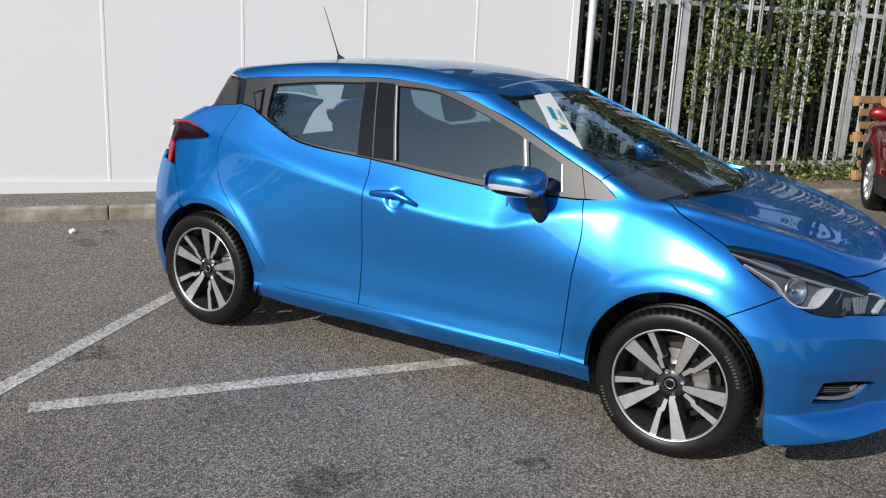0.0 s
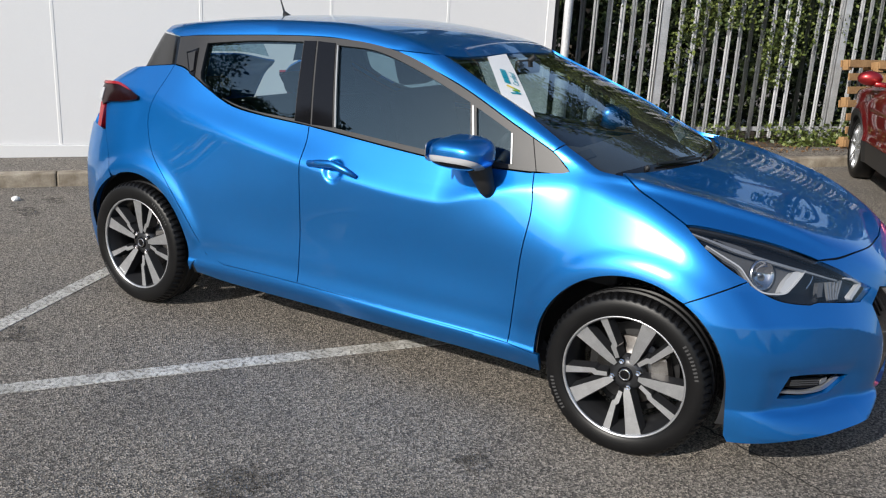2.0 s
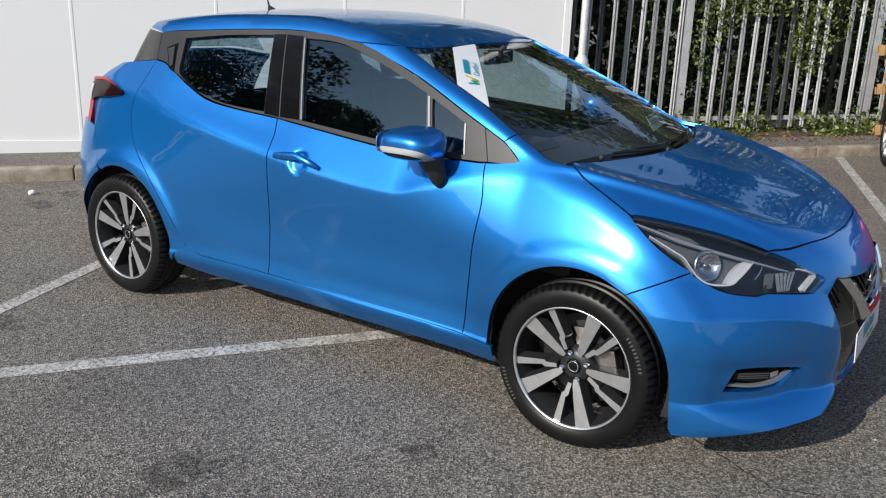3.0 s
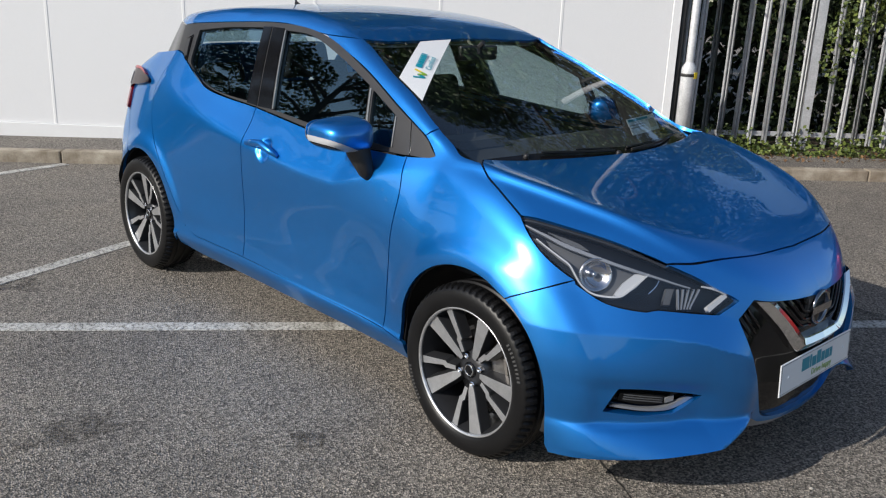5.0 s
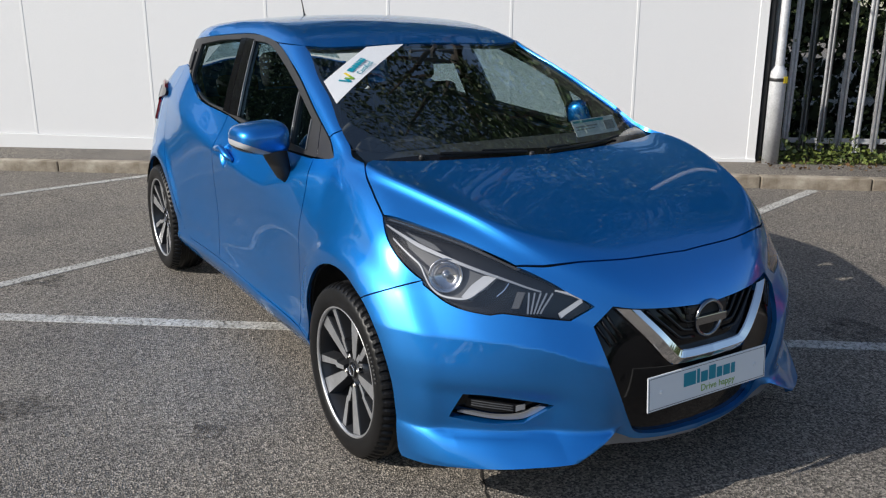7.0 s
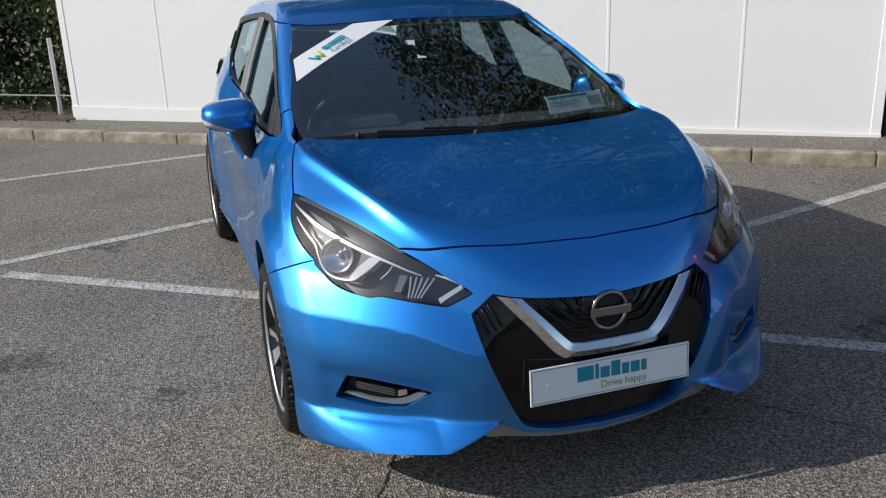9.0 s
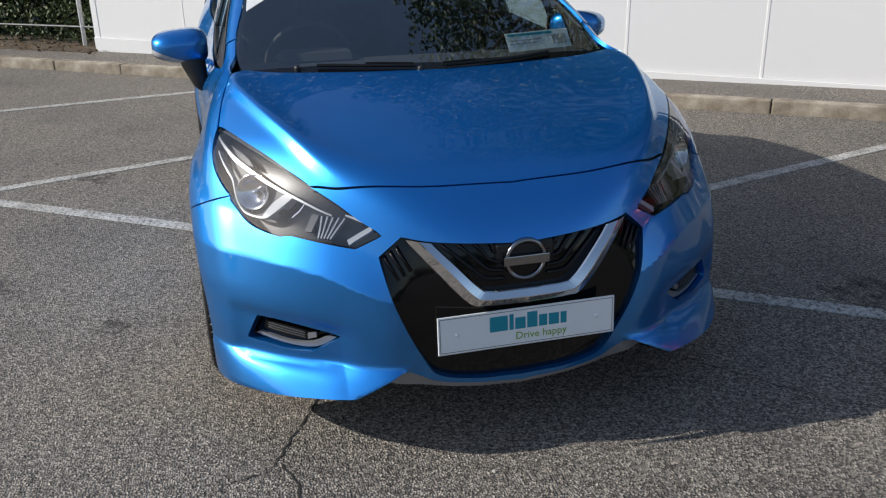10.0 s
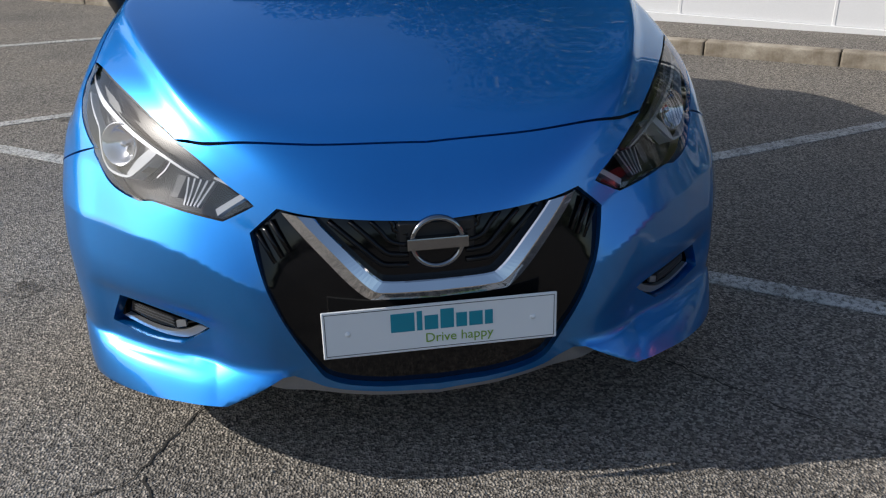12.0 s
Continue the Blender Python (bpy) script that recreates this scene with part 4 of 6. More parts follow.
chin = np.vstack([g([(2.065, 0, 0.196), (2.06, -0.23, 0.212), (2.05, -0.30, 0.240), (2.045, -0.338, 0.262)])[:-1], g([(2.045, -0.338, 0.262), (2.03, -0.41, 0.222)])[:-1], g([(2.03, -0.41, 0.222), (2.046, -0.25, 0.187), (2.05, 0, 0.172)])])
part("chin_trim", surface("chin_trim", low_only, NOSE, globe_whole(chin), SILVER_TRIM, sink=0.012, gap=0.001), SILVER_TRIM, car, "satin silver chin trim")

# chrome V, ribs, badge and plate
V_LOW = [(2.075, 0.0, 0.456), (2.075, -0.12, 0.459), (2.069, -0.165, 0.470), (2.033, -0.243, 0.558), (1.996, -0.322, 0.646)]
V_TOP = [(2.078, 0.0, 0.500), (2.076, -0.105, 0.502), (2.074, -0.135, 0.515), (2.05, -0.193, 0.576), (2.026, -0.252, 0.637)]


def chrome_mesh():
    """A bent bar whose two faces meet in a ridge."""
    step = np.linspace(0, 1, 40)
    rows = []
    for line in (V_LOW, V_TOP):
        q = smooth_line(NOSE.flat(line), 0.004)
        d = np.r_[0, np.cumsum(np.linalg.norm(np.diff(q, axis=0), axis=1))]
        rows.append(np.stack([np.interp(step * d[-1], d, q[:, 0]), np.interp(step * d[-1], d, q[:, 1])], 1))
    verts = []
    for share, proud in ((0.0, -0.016), (0.0, 0.001), (0.05, 0.004), (0.50, 0.016), (0.56, 0.0165), (0.95, 0.006), (1.0, 0.002), (1.0, -0.016)):
        q = rows[0] * (1 - share) + rows[1] * share
        start, way, reach = NOSE.rays(q)
        p = march(low_only, start, way, reach)
        verts.append(p + slope(low_only, p) * proud)
    verts = np.stack(verts)
    full = np.concatenate([(verts * [1, -1, 1])[:, ::-1], verts[:, 1:]], 1)
    m, n = full.shape[:2]
    faces = [(i * n + k, i * n + k + 1, (i + 1) * n + k + 1, (i + 1) * n + k) for i in range(m - 1) for k in range(n - 1)]
    me = mesh_of("chrome_bar", full.reshape(-1, 3), faces, CHROME, False)
    bm = bmesh.new()
    bm.from_mesh(me)
    bmesh.ops.recalc_face_normals(bm, faces=bm.faces[:])
    bm.to_mesh(me)
    bm.free()
    return me


part("chrome_bar", chrome_mesh(), CHROME, grille, "chrome V-shaped grille bar with a ridge")


def front_x(y, z, sink=0.0):
    return float(nose_x(z) - bow(abs(y))) - sink


for s in (-1, 1):
    for j in range(4):
        y0, y1, z1 = 0.225 - 0.043 * j, 0.118 - 0.012 * j, 0.535 + 0.022 * j
        pts = [(y0, 0.628), (y0 - (y0 - y1) * 0.5, 0.5 * (0.628 + z1)), (y1 + 0.008, z1 + 0.006), (y1 - 0.012, z1 - 0.002), (0.062, z1 - 0.004)]
        bm = bmesh.new()
        tube(bm, [(front_x(y, z, 0.012), s * y, z) for y, z in smooth_line(pts, 0.02)], 0.0055, 6)
        part("grille_rib", bm, BLACK_GLOSS, grille, smooth=True)
    for j in range(3):
        bm = bmesh.new()
        y0 = 0.345 + 0.016 * j
        tube(bm, [(front_x(y0, 0.625 - 0.013 * j, 0.010), s * y0, 0.625 - 0.013 * j), (front_x(y0 - 0.035, 0.56 - 0.013 * j, 0.010), s * (y0 - 0.035), 0.56 - 0.013 * j)], 0.005, 6)
        part("grille_rib", bm, BLACK_GLOSS, grille, smooth=True)
bm = bmesh.new()
lathe(bm, [(0.048, -0.006), (0.060, -0.006), (0.0605, 0.003), (0.056, 0.008), (0.050, 0.006), (0.048, -0.006)], 48, "z")
part("badge_ring", bm, DARK_CHROME, grille, "dark chrome badge ring", True, Matrix(((0, 0, 1, 2.062), (1, 0, 0, 0), (0, 1, 0, 0.578), (0, 0, 0, 1))))
bm = bmesh.new()
box(bm, (2.052, -0.066, 0.565), (2.073, 0.066, 0.592), 0.003, seg=2)
part("badge_bar", bm, DARK_CHROME, grille, "dark chrome badge bar")
bm = bmesh.new()
box(bm, (2.040, -0.085, 0.507), (2.056, 0.085, 0.625), 0.006)
part("badge_backing", bm, BLACK_MATT, grille)
PLATE_M = Matrix(((0, 0, 1, 2.083), (1, 0, 0, 0.003), (0, 1, 0, 0.386), (0, 0, 0, 1))) @ pose(0, 0, 0, -4, 0, 0)
bm = bmesh.new()
box(bm, (-0.26, -0.0555, -0.004), (0.26, 0.0555, 0), 0.0018)
plate = part("number_plate_panel", bm, PLATE, car, "white dealer plate with teal bars and a green slogan", m=PLATE_M)
for e in ((-0.254, -0.0495, 0.508, 0.0012), (-0.254, 0.0483, 0.508, 0.0012), (-0.254, -0.0495, 0.0012, 0.099), (0.2528, -0.0495, 0.0012, 0.099)):
    bm = bmesh.new()
    box(bm, (e[0], e[1], 0), (e[0] + e[2], e[1] + e[3], 0.0006))
    part("border_line", bm, LAMP_DARK, plate)
for x in (-0.205, 0.205):
    bm = bmesh.new()
    lathe(bm, [(0.0, 0.003), (0.005, 0.0025), (0.0065, 0)], 16, "z")
    part("plate_bolt", bm, PLATE, plate, smooth=True, m=pose(x, 0.0, 0))
at = -0.112
for w, h in ((0.052, 0.044), (0.012, 0.046), (0.030, 0.034), (0.030, 0.046), (0.024, 0.034), (0.030, 0.034), (0.018, 0.034)):
    bm = bmesh.new()
    box(bm, (at, -0.006, 0.0002), (at + w, -0.006 + h, 0.0012), 0.0004)
    part("print_bar", bm, TEAL, plate)
    at += w + 0.005


def lettering(name, words, size, mat, parent, m):
    curve = bpy.data.curves.new(name, "FONT")
    curve.body, curve.size, curve.extrude, curve.resolution_u = words, size, 0.0003, 3
    ob = new(name, curve)
    me = bpy.data.meshes.new_from_object(ob.evaluated_get(bpy.context.evaluated_depsgraph_get()))
    bpy.data.objects.remove(ob)
    bpy.data.curves.remove(curve)
    me.materials.clear()
    me.materials.append(mat)
    return part(name, me, mat, parent, m=m)


lettering("slogan", "Drive happy", 0.031, GREEN, plate, pose(-0.038, -0.036, 0.0008))

# fog lamps
for side in (1, -1):
    f2 = fog * [side, 1]
    pocket = part("fog_lamp", surface("fog_lamp", low_only, NOSE, inset(f2, -0.008), BLACK_GLOSS, sink=0.040, gap=0, grid=0.015), BLACK_GLOSS, car, "black fog lamp pocket with a silver hook")
    q = lambda pts: smooth_line(NOSE.flat(pts) * [side, 1], 0.008)
    hook = np.vstack([q([(1.79, -0.745, 0.320), (1.86, -0.665, 0.306), (1.905, -0.600, 0.306), (1.932, -0.565, 0.320), (1.957, -0.530, 0.350)]), q([(1.945, -0.545, 0.352), (1.918, -0.585, 0.330), (1.895, -0.615, 0.318), (1.86, -0.668, 0.316), (1.80, -0.738, 0.328)])])
    part("silver_hook", surface("silver_hook", low_only, NOSE, hook, FOG_GREY, sink=0.016, gap=0, grid=0.01, depth=0.012), FOG_GREY, pocket, "satin silver hook-shaped trim")
    lens = np.vstack([q([(1.815, -0.725, 0.366), (1.87, -0.655, 0.362), (1.925, -0.580, 0.350)])[:-1], q([(1.925, -0.580, 0.350), (1.905, -0.605, 0.326)])[:-1], q([(1.905, -0.605, 0.326), (1.86, -0.668, 0.326), (1.81, -0.73, 0.340)])[:-1], q([(1.81, -0.73, 0.340), (1.815, -0.725, 0.366)])])
    part("fog_lens", surface("fog_lens", low_only, NOSE, lens, LAMP_DARK, sink=0.022, gap=0, grid=0.012, depth=0.012), LAMP_DARK, pocket)
    for up in (0.0, 0.008, 0.016):
        bar = q([(1.822, -0.717, 0.346 + up), (1.865, -0.66, 0.340 + up), (1.90, -0.612, 0.334 + up)])
        part("lens_rib", surface("lens_rib", low_only, NOSE, np.vstack([bar + [0, 0.0013], bar[::-1] - [0, 0.0013]]), LAMP_GREY, sink=0.018, gap=0, grid=0.01, depth=0.006), LAMP_GREY, pocket)
    end = q([(1.905, -0.606, 0.340), (1.922, -0.583, 0.349)])
    part("lens_end", surface("lens_end", low_only, NOSE, np.vstack([end + [0, 0.008], end[::-1] - [0, 0.008]]), FOG_GREY, sink=0.017, gap=0, grid=0.01, depth=0.006), FOG_GREY, pocket)

# headlamps
lamp_line = np.vstack([lamp_top_line[:-1], lamp_low_line[:-1], back_line[::-1][:-1]])


def band(pts, width, s):
    """A strip along a line of points on the nose."""
    q = smooth_line(NOSE.flat(pts) * [s, 1], 0.01)
    d = np.gradient(q, axis=0)
    n = np.stack([-d[:, 1], d[:, 0]], 1) / (np.linalg.norm(d, axis=1, keepdims=True) + 1e-9)
    w = np.interp(np.linspace(0, 1, len(q)), np.linspace(0, 1, len(width)), width)[:, None] / 2
    return np.vstack([q + n * w, (q - n * w)[::-1]])


def patch(pts, s):
    """A straight-edged piece between points on the nose."""
    q = NOSE.flat(pts) * [s, 1]
    return np.vstack([smooth_line([tuple(a), tuple(b)], 0.012)[:-1] for a, b in zip(q, np.roll(q, -1, axis=0))])


LAMP_UPPER = [(1.418, -0.775, 0.839), (1.493, -0.759, 0.819), (1.556, -0.736, 0.797), (1.635, -0.694, 0.773), (1.709, -0.646, 0.750), (1.791, -0.581, 0.724), (1.842, -0.532, 0.704), (1.872, -0.499, 0.693)]
LAMP_GUIDE = [(1.474, -0.781, 0.807), (1.550, -0.765, 0.768), (1.591, -0.752, 0.744), (1.615, -0.750, 0.717), (1.641, -0.745, 0.687), (1.670, -0.730, 0.668), (1.701, -0.707, 0.662), (1.735, -0.674, 0.664)]
for s in (1, -1):
    L = lamp_line * [s, 1]
    head = part("headlamp", surface("headlamp", low_only, NOSE, L, LENS, gap=0.002, depth=0.002), LENS, car, "clear headlamp lens over a dark housing with silver strips")
    head.visible_shadow = False
    put = lambda name, line, mat, sink, depth=0.02, label="": part(name, surface(name, low_only, NOSE, line, mat, sink=sink, depth=depth, gap=0, grid=0.014), mat, head, label)
    put("housing", inset(L, -0.004), LAMP_DARK, 0.055, -0.052)
    put("chamber", patch(LAMP_UPPER[1:6] + [(1.775, -0.590, 0.732), (1.74, -0.669, 0.667)] + LAMP_GUIDE[1:7][::-1], s), LAMP_GREY, 0.048, 0.004, "grey inner chamber")
    put("inner_panel", patch([(1.49, -0.745, 0.832), (1.557, -0.716, 0.816), (1.589, -0.702, 0.806), (1.622, -0.692, 0.788), (1.60, -0.706, 0.790), (1.556, -0.730, 0.805)], s), LAMP_GREY, 0.020, 0.01, "silvery inner panel")
    put("light_guide", band(LAMP_GUIDE + [(1.752, -0.652, 0.680), (1.772, -0.612, 0.715), (1.776, -0.590, 0.732)], (0.003, 0.004, 0.005, 0.004, 0.004, 0.005, 0.005, 0.005, 0.004), s), LAMP_WHITE, 0.012, 0.02, "white running light strip")
    put("light_guide", patch([(1.722, -0.686, 0.668), (1.732, -0.655, 0.702), (1.747, -0.622, 0.730), (1.775, -0.590, 0.733), (1.766, -0.628, 0.693), (1.742, -0.667, 0.663)], s), LAMP_WHITE, 0.020, 0.03, "white running light block")
    put("upper_strip", band(LAMP_UPPER, (0.004, 0.008, 0.012, 0.010, 0.009, 0.008, 0.006, 0.004), s), SILVER_TRIM, 0.012, 0.012, "silver divider strip")
    put("divider", band([(1.805, -0.570, 0.714), (1.804, -0.585, 0.695), (1.795, -0.607, 0.675)], (0.003, 0.004, 0.003), s), LAMP_SILVER, 0.020, 0.01)
    for j in range(5):
        a, b = (1.851 + 0.0105 * j, -0.529 + 0.0145 * j, 0.690), (1.872 + 0.005 * j, -0.546 + 0.008 * j, 0.637)
        put("indicator_rib", band([a, b], (0.005, 0.005), s), FOG_GREY, 0.022, 0.012)
    put("side_light", patch([(1.825, -0.553, 0.690), (1.842, -0.536, 0.690), (1.852, -0.565, 0.650), (1.838, -0.583, 0.650)], s), LAMP_GREY, 0.026, 0.02)
    put("indicator", band([(1.924, -0.466, 0.629), (1.934, -0.434, 0.650), (1.944, -0.404, 0.670)], (0.014, 0.013, 0.012), s), LAMP_WHITE, 0.014, 0.02, "white indicator bar")
    put("indicator_edge", band([(1.892, -0.464, 0.697), (1.92, -0.428, 0.687), (1.944, -0.400, 0.674)], (0.004, 0.007, 0.008), s), LAMP_WHITE, 0.012, 0.012, "pale upper rim of the indicator")
    c3, n3 = place(SIDE, [(1.662, 0.722)], low_only, 0.026)
    c3, n3 = Vector(c3[0]), Vector((0.80, -0.55, 0.22)).normalized()
    if s < 0:
        c3.y, n3.y = -c3.y, -n3.y
    bm = bmesh.new()
    lathe(bm, [(0.0, -0.022), (0.016, -0.020), (0.030, -0.014), (0.040, -0.005), (0.049, 0.006), (0.052, 0.006), (0.052, -0.006)], 36, "z")
    part("reflector_bowl", bm, LAMP_SILVER, head, "silver reflector bowl", True, Matrix.Translation(c3) @ n3.to_track_quat("Z", "Y").to_matrix().to_4x4())
    bm = bmesh.new()
    bmesh.ops.create_uvsphere(bm, u_segments=20, v_segments=12, radius=0.008)
    part("bulb_cover", bm, LAMP_SILVER, head, smooth=True, m=Matrix.Translation(c3 - n3 * 0.012))

# mirrors
def mirror(s, fold=0.0):
    m = empty("door_mirror", Matrix.Diagonal((1, s, 1, 1)) @ pose(0.64, -0.815, 0, 0, 0, fold) @ pose(-0.64, 0.815, 0))
    m.parent = car
    tagged(m, "blue mirror shell on a black stalk")
    def shell(grow, cut=None):
        """A rounded wedge, thinner at its outer end; below the cut only, where one is given."""
        bm = bmesh.new()
        bmesh.ops.create_uvsphere(bm, u_segments=48, v_segments=32, radius=1.0)
        for v in bm.verts:
            d = (abs(v.co.x) ** 2.8 + abs(v.co.y) ** 4.0 + abs(v.co.z) ** 2.8) ** (-1 / 3.1)
            p = v.co * d
            wedge = 1 + p.y * (0.14 if p.z > 0 else 0.26)
            v.co = (0.563 + grow * p.x * (0.116 if p.x > 0 else 0.108), -0.872 + grow * p.y * 0.103, 1.005 + grow * p.z * 0.062 * wedge)
        if cut is not None:
            bmesh.ops.bisect_plane(bm, geom=bm.verts[:] + bm.edges[:] + bm.faces[:], plane_co=(0.56, -0.90, cut), plane_no=(0.0, 0.40, 1.0), clear_outer=True)
        return bm
    part("shell", shell(1.0), PAINT, m, smooth=True)
    part("turn_signal", shell(1.012, 0.974), LAMP_WHITE, m, "clear and silver turn signal", smooth=True)
    part("lower_edge", shell(1.024, 0.952), BLACK_GLOSS, m, smooth=True)
    bm = bmesh.new()
    tube(bm, [(0.648, -0.790, 0.852), (0.645, -0.808, 0.872), (0.636, -0.818, 0.905), (0.622, -0.828, 0.945), (0.61, -0.835, 0.970)], [0.024, 0.031, 0.038, 0.046, 0.046], 18)
    part("stalk", bm, BLACK_MATT, m, "black mirror stalk", True)
    bm = bmesh.new()
    prism(bm, [(0.078 * math.copysign(abs(math.cos(a)) ** 0.6, math.cos(a)), 0.042 * math.copysign(abs(math.sin(a)) ** 0.6, math.sin(a))) for a in np.linspace(0, 2 * math.pi, 29)[:-1]], 0, 0.004)
    part("mirror_glass", bm, CHROME, m, m=Matrix(((0, 0, -1, 0.4535), (1, 0, 0, -0.872), (0, 1, 0, 1.006), (0, 0, 0, 1))))


mirror(1)
mirror(-1, -50)

# door handles
for s, door in ((1, front_door[0]), (-1, front_door[1])):
    p, n = place(SIDE, [(-0.205, 0.852), (-0.14, 0.853), (-0.07, 0.849), (0.0, 0.840), (0.045, 0.829)], body)
    lift = [0.004, 0.022, 0.043, 0.026, 0.006]
    bm = bmesh.new()
    tube(bm, [tuple(a + b * h) for a, b, h in zip(p, n, lift)], [0.014, 0.016, 0.016, 0.015, 0.009], 12)
    for v in bm.verts:
        v.co.y *= s
    if s < 0:
        bmesh.ops.reverse_faces(bm, faces=bm.faces[:])
    part("handle", bm, PAINT, door, smooth=True)

# aerial
bm = bmesh.new()
tube(bm, [(-1.02, 0, 1.405), (-1.04, 0, 1.428), (-1.05, 0, 1.445)], [0.032, 0.02, 0.008], 12)
tube(bm, [(-1.048, 0, 1.44), (-1.062, 0, 1.475), (-1.16, 0, 1.71)], [0.006, 0.004, 0.002], 8)
part("aerial", bm, BLACK_MATT, car, "thin black roof aerial", True)

# wipers and cowl
cowl = np.vstack([smooth_line([(1.272, 0), (1.242, -0.25), (1.17, -0.5), (1.105, -0.650)])[:-1], smooth_line([(1.105, -0.650), (1.085, -0.640)])[:-1], smooth_line([(1.085, -0.640), (1.13, -0.5), (1.195, -0.25), (1.222, 0)])])
part("cowl_cover", surface("cowl_cover", up_only, TOP, whole(cowl), BLACK_GLOSS, sink=-0.001, depth=0.02, gap=0), BLACK_GLOSS, car, "black cowl cover")
for pts in ([(1.247, -0.10), (1.215, -0.26), (1.165, -0.42)], [(1.255, 0.0), (1.245, 0.12), (1.215, 0.27), (1.165, 0.41)]):
    p, n = place(TOP, smooth_line(pts, 0.04), up_only, -0.012)
    bm = bmesh.new()
    tube(bm, [tuple(a) for a in p], 0.0055, 6)
    wiper = part("wiper", bm, RUBBER, car, "black wiper arm lying along the glass")
    p, n = place(TOP, smooth_line([(x - 0.022, y) for x, y in pts[:2]], 0.04), up_only, -0.007)
    bm = bmesh.new()
    tube(bm, [tuple(a) for a in p], 0.004, 6)
    part("blade", bm, RUBBER, wiper)
for x, y in ((1.150, -0.485), (1.258, -0.085)):
    p, n = place(TOP, [(x, y)], up_only, 0.0)
    bm = bmesh.new()
    lathe(bm, [(0.0, 0.016), (0.007, 0.015), (0.010, 0.010), (0.011, 0.0)], 16, "z")
    part("wiper_pivot", bm, BLACK_MATT, car, "black pivot cap", True, Matrix.Translation(Vector(p[0])) @ Vector(n[0]).to_track_quat("Z", "Y").to_matrix().to_4x4())

# stickers behind the windscreen
banner_line = ring([(0.340, -0.292), (0.338, -0.110)], [(0.338, -0.110), (0.735, -0.618)], [(0.735, -0.618), (0.572, -0.597)], [(0.572, -0.597), (0.340, -0.292)])
banner = part("windscreen_banner", surface("windscreen_banner", up_only, TOP, banner_line, PAPER, sink=0.0015, depth=0.0006, gap=0), PAPER, car, "white diagonal sticker with a two-tone mark")
CARD_M = Matrix(((-0.181, -0.54, 0.82, 1.048), (0.983, -0.10, 0.15, 0.308), (0.037, 0.83, 0.55, 0.978), (0, 0, 0, 1)))
bm = bmesh.new()
box(bm, (0, 0, -0.001), (0.27, 0.075, 0))
card = part("info_card", bm, PAPER, car, "white information card behind the windscreen", m=CARD_M)
for x0, y0, x1, y1, ink in ((0.01, 0.060, 0.20, 0.070, TEAL), (0.012, 0.040, 0.15, 0.046, GREY_INK), (0.012, 0.028, 0.13, 0.033, GREY_INK), (0.195, 0.015, 0.255, 0.055, GREY_INK)):
    bm = bmesh.new()
    box(bm, (x0, y0, 0.0002), (x1, y1, 0.0008))
    part("print_bar", bm, ink, card)


def banner_frame(x, y):
    """Axes along and across the banner, lying on the glass."""
    p, n = place(TOP, [(x, y), (x - 0.24, y + 0.30)], up_only, 0.0)
    o, nn = Vector(p[0]), Vector(n[0])
    u = Vector(p[1]) - o
    u = (u - nn * u.dot(nn)).normalized()
    v = nn.cross(u)
    return Matrix((( u.x, v.x, nn.x, o.x), (u.y, v.y, nn.y, o.y), (u.z, v.z, nn.z, o.z), (0, 0, 0, 1)))


mark = banner_frame(0.600, -0.525)
for k, (pts, mat) in enumerate((([(0, 0.045), (0.016, 0.0), (0.030, 0.032)], TEAL), ([(0.030, 0.032), (0.044, 0.0), (0.070, 0.052)], GREEN), ([(0.056, 0.024), (0.070, 0.052)], YELLOW))):
    bm = bmesh.new()
    for (x0, y0), (x1, y1) in zip(pts, pts[1:]):
        d = Vector((x1 - x0, y1 - y0, 0)).normalized() * 0.006
        q = Vector((-d.y, d.x, 0))
        prism(bm, [(x0 - q.x, y0 - q.y), (x1 - q.x, y1 - q.y), (x1 + q.x, y1 + q.y), (x0 + q.x, y0 + q.y)], 0.0002 * (k + 1), 0.0002 * (k + 1) + 0.0005)
    part("printed_mark", bm, mat, banner, m=mark @ pose(0, -0.025, 0))
at = 0.095
for w in (0.032, 0.007, 0.017, 0.017, 0.014, 0.017, 0.011):
    bm = bmesh.new()
    box(bm, (at, 0.004, 0.0002), (at + w, 0.030, 0.0006))
    part("print_bar", bm, TEAL, banner, m=mark)
    at += w + 0.004
lettering("banner_word", "Certified", 0.036, TEAL, banner, mark @ pose(0.095, -0.034, 0.0004))

# cabin
for line in (front_door_line, rear_door_line):
    both("door_lining", body, SIDE, inset(line, 0.004), CABIN, car, sink=0.055, depth=0.02, gap=0, grid=0.08)
both("frame_lining", up_only, SIDE, frame_line, CABIN, car, holes=(pane_back, pane_front, pane_quarter), sink=0.024, depth=0.01, grid=0.06)
both("pillar_lining", body, SIDE, pillar, CABIN, car, sink=0.022, depth=0.01, grid=0.05)
part("headlining", surface("headlining", up_only, TOP, whole(roof_half), LINER, sink=0.03, depth=0.005, gap=0.01, grid=0.08), LINER, car, "grey headlining")
shell_line = ring([(-1.72, 0.2), (1.66, 0.2)], [(1.66, 0.2), (1.66, 0.60), (1.40, 0.78), (1.0, 0.90)], [(1.0, 0.90), (0.3, 0.92), (-0.6, 0.94), (-1.2, 1.05), (-1.55, 1.0)], [(-1.55, 1.0), (-1.72, 0.6), (-1.72, 0.2)])
holes = [np.array(arc(x, ARCH_Z, ARCH_R - 0.004, 0, 352, 45)) for x in (AXLE, -AXLE)]
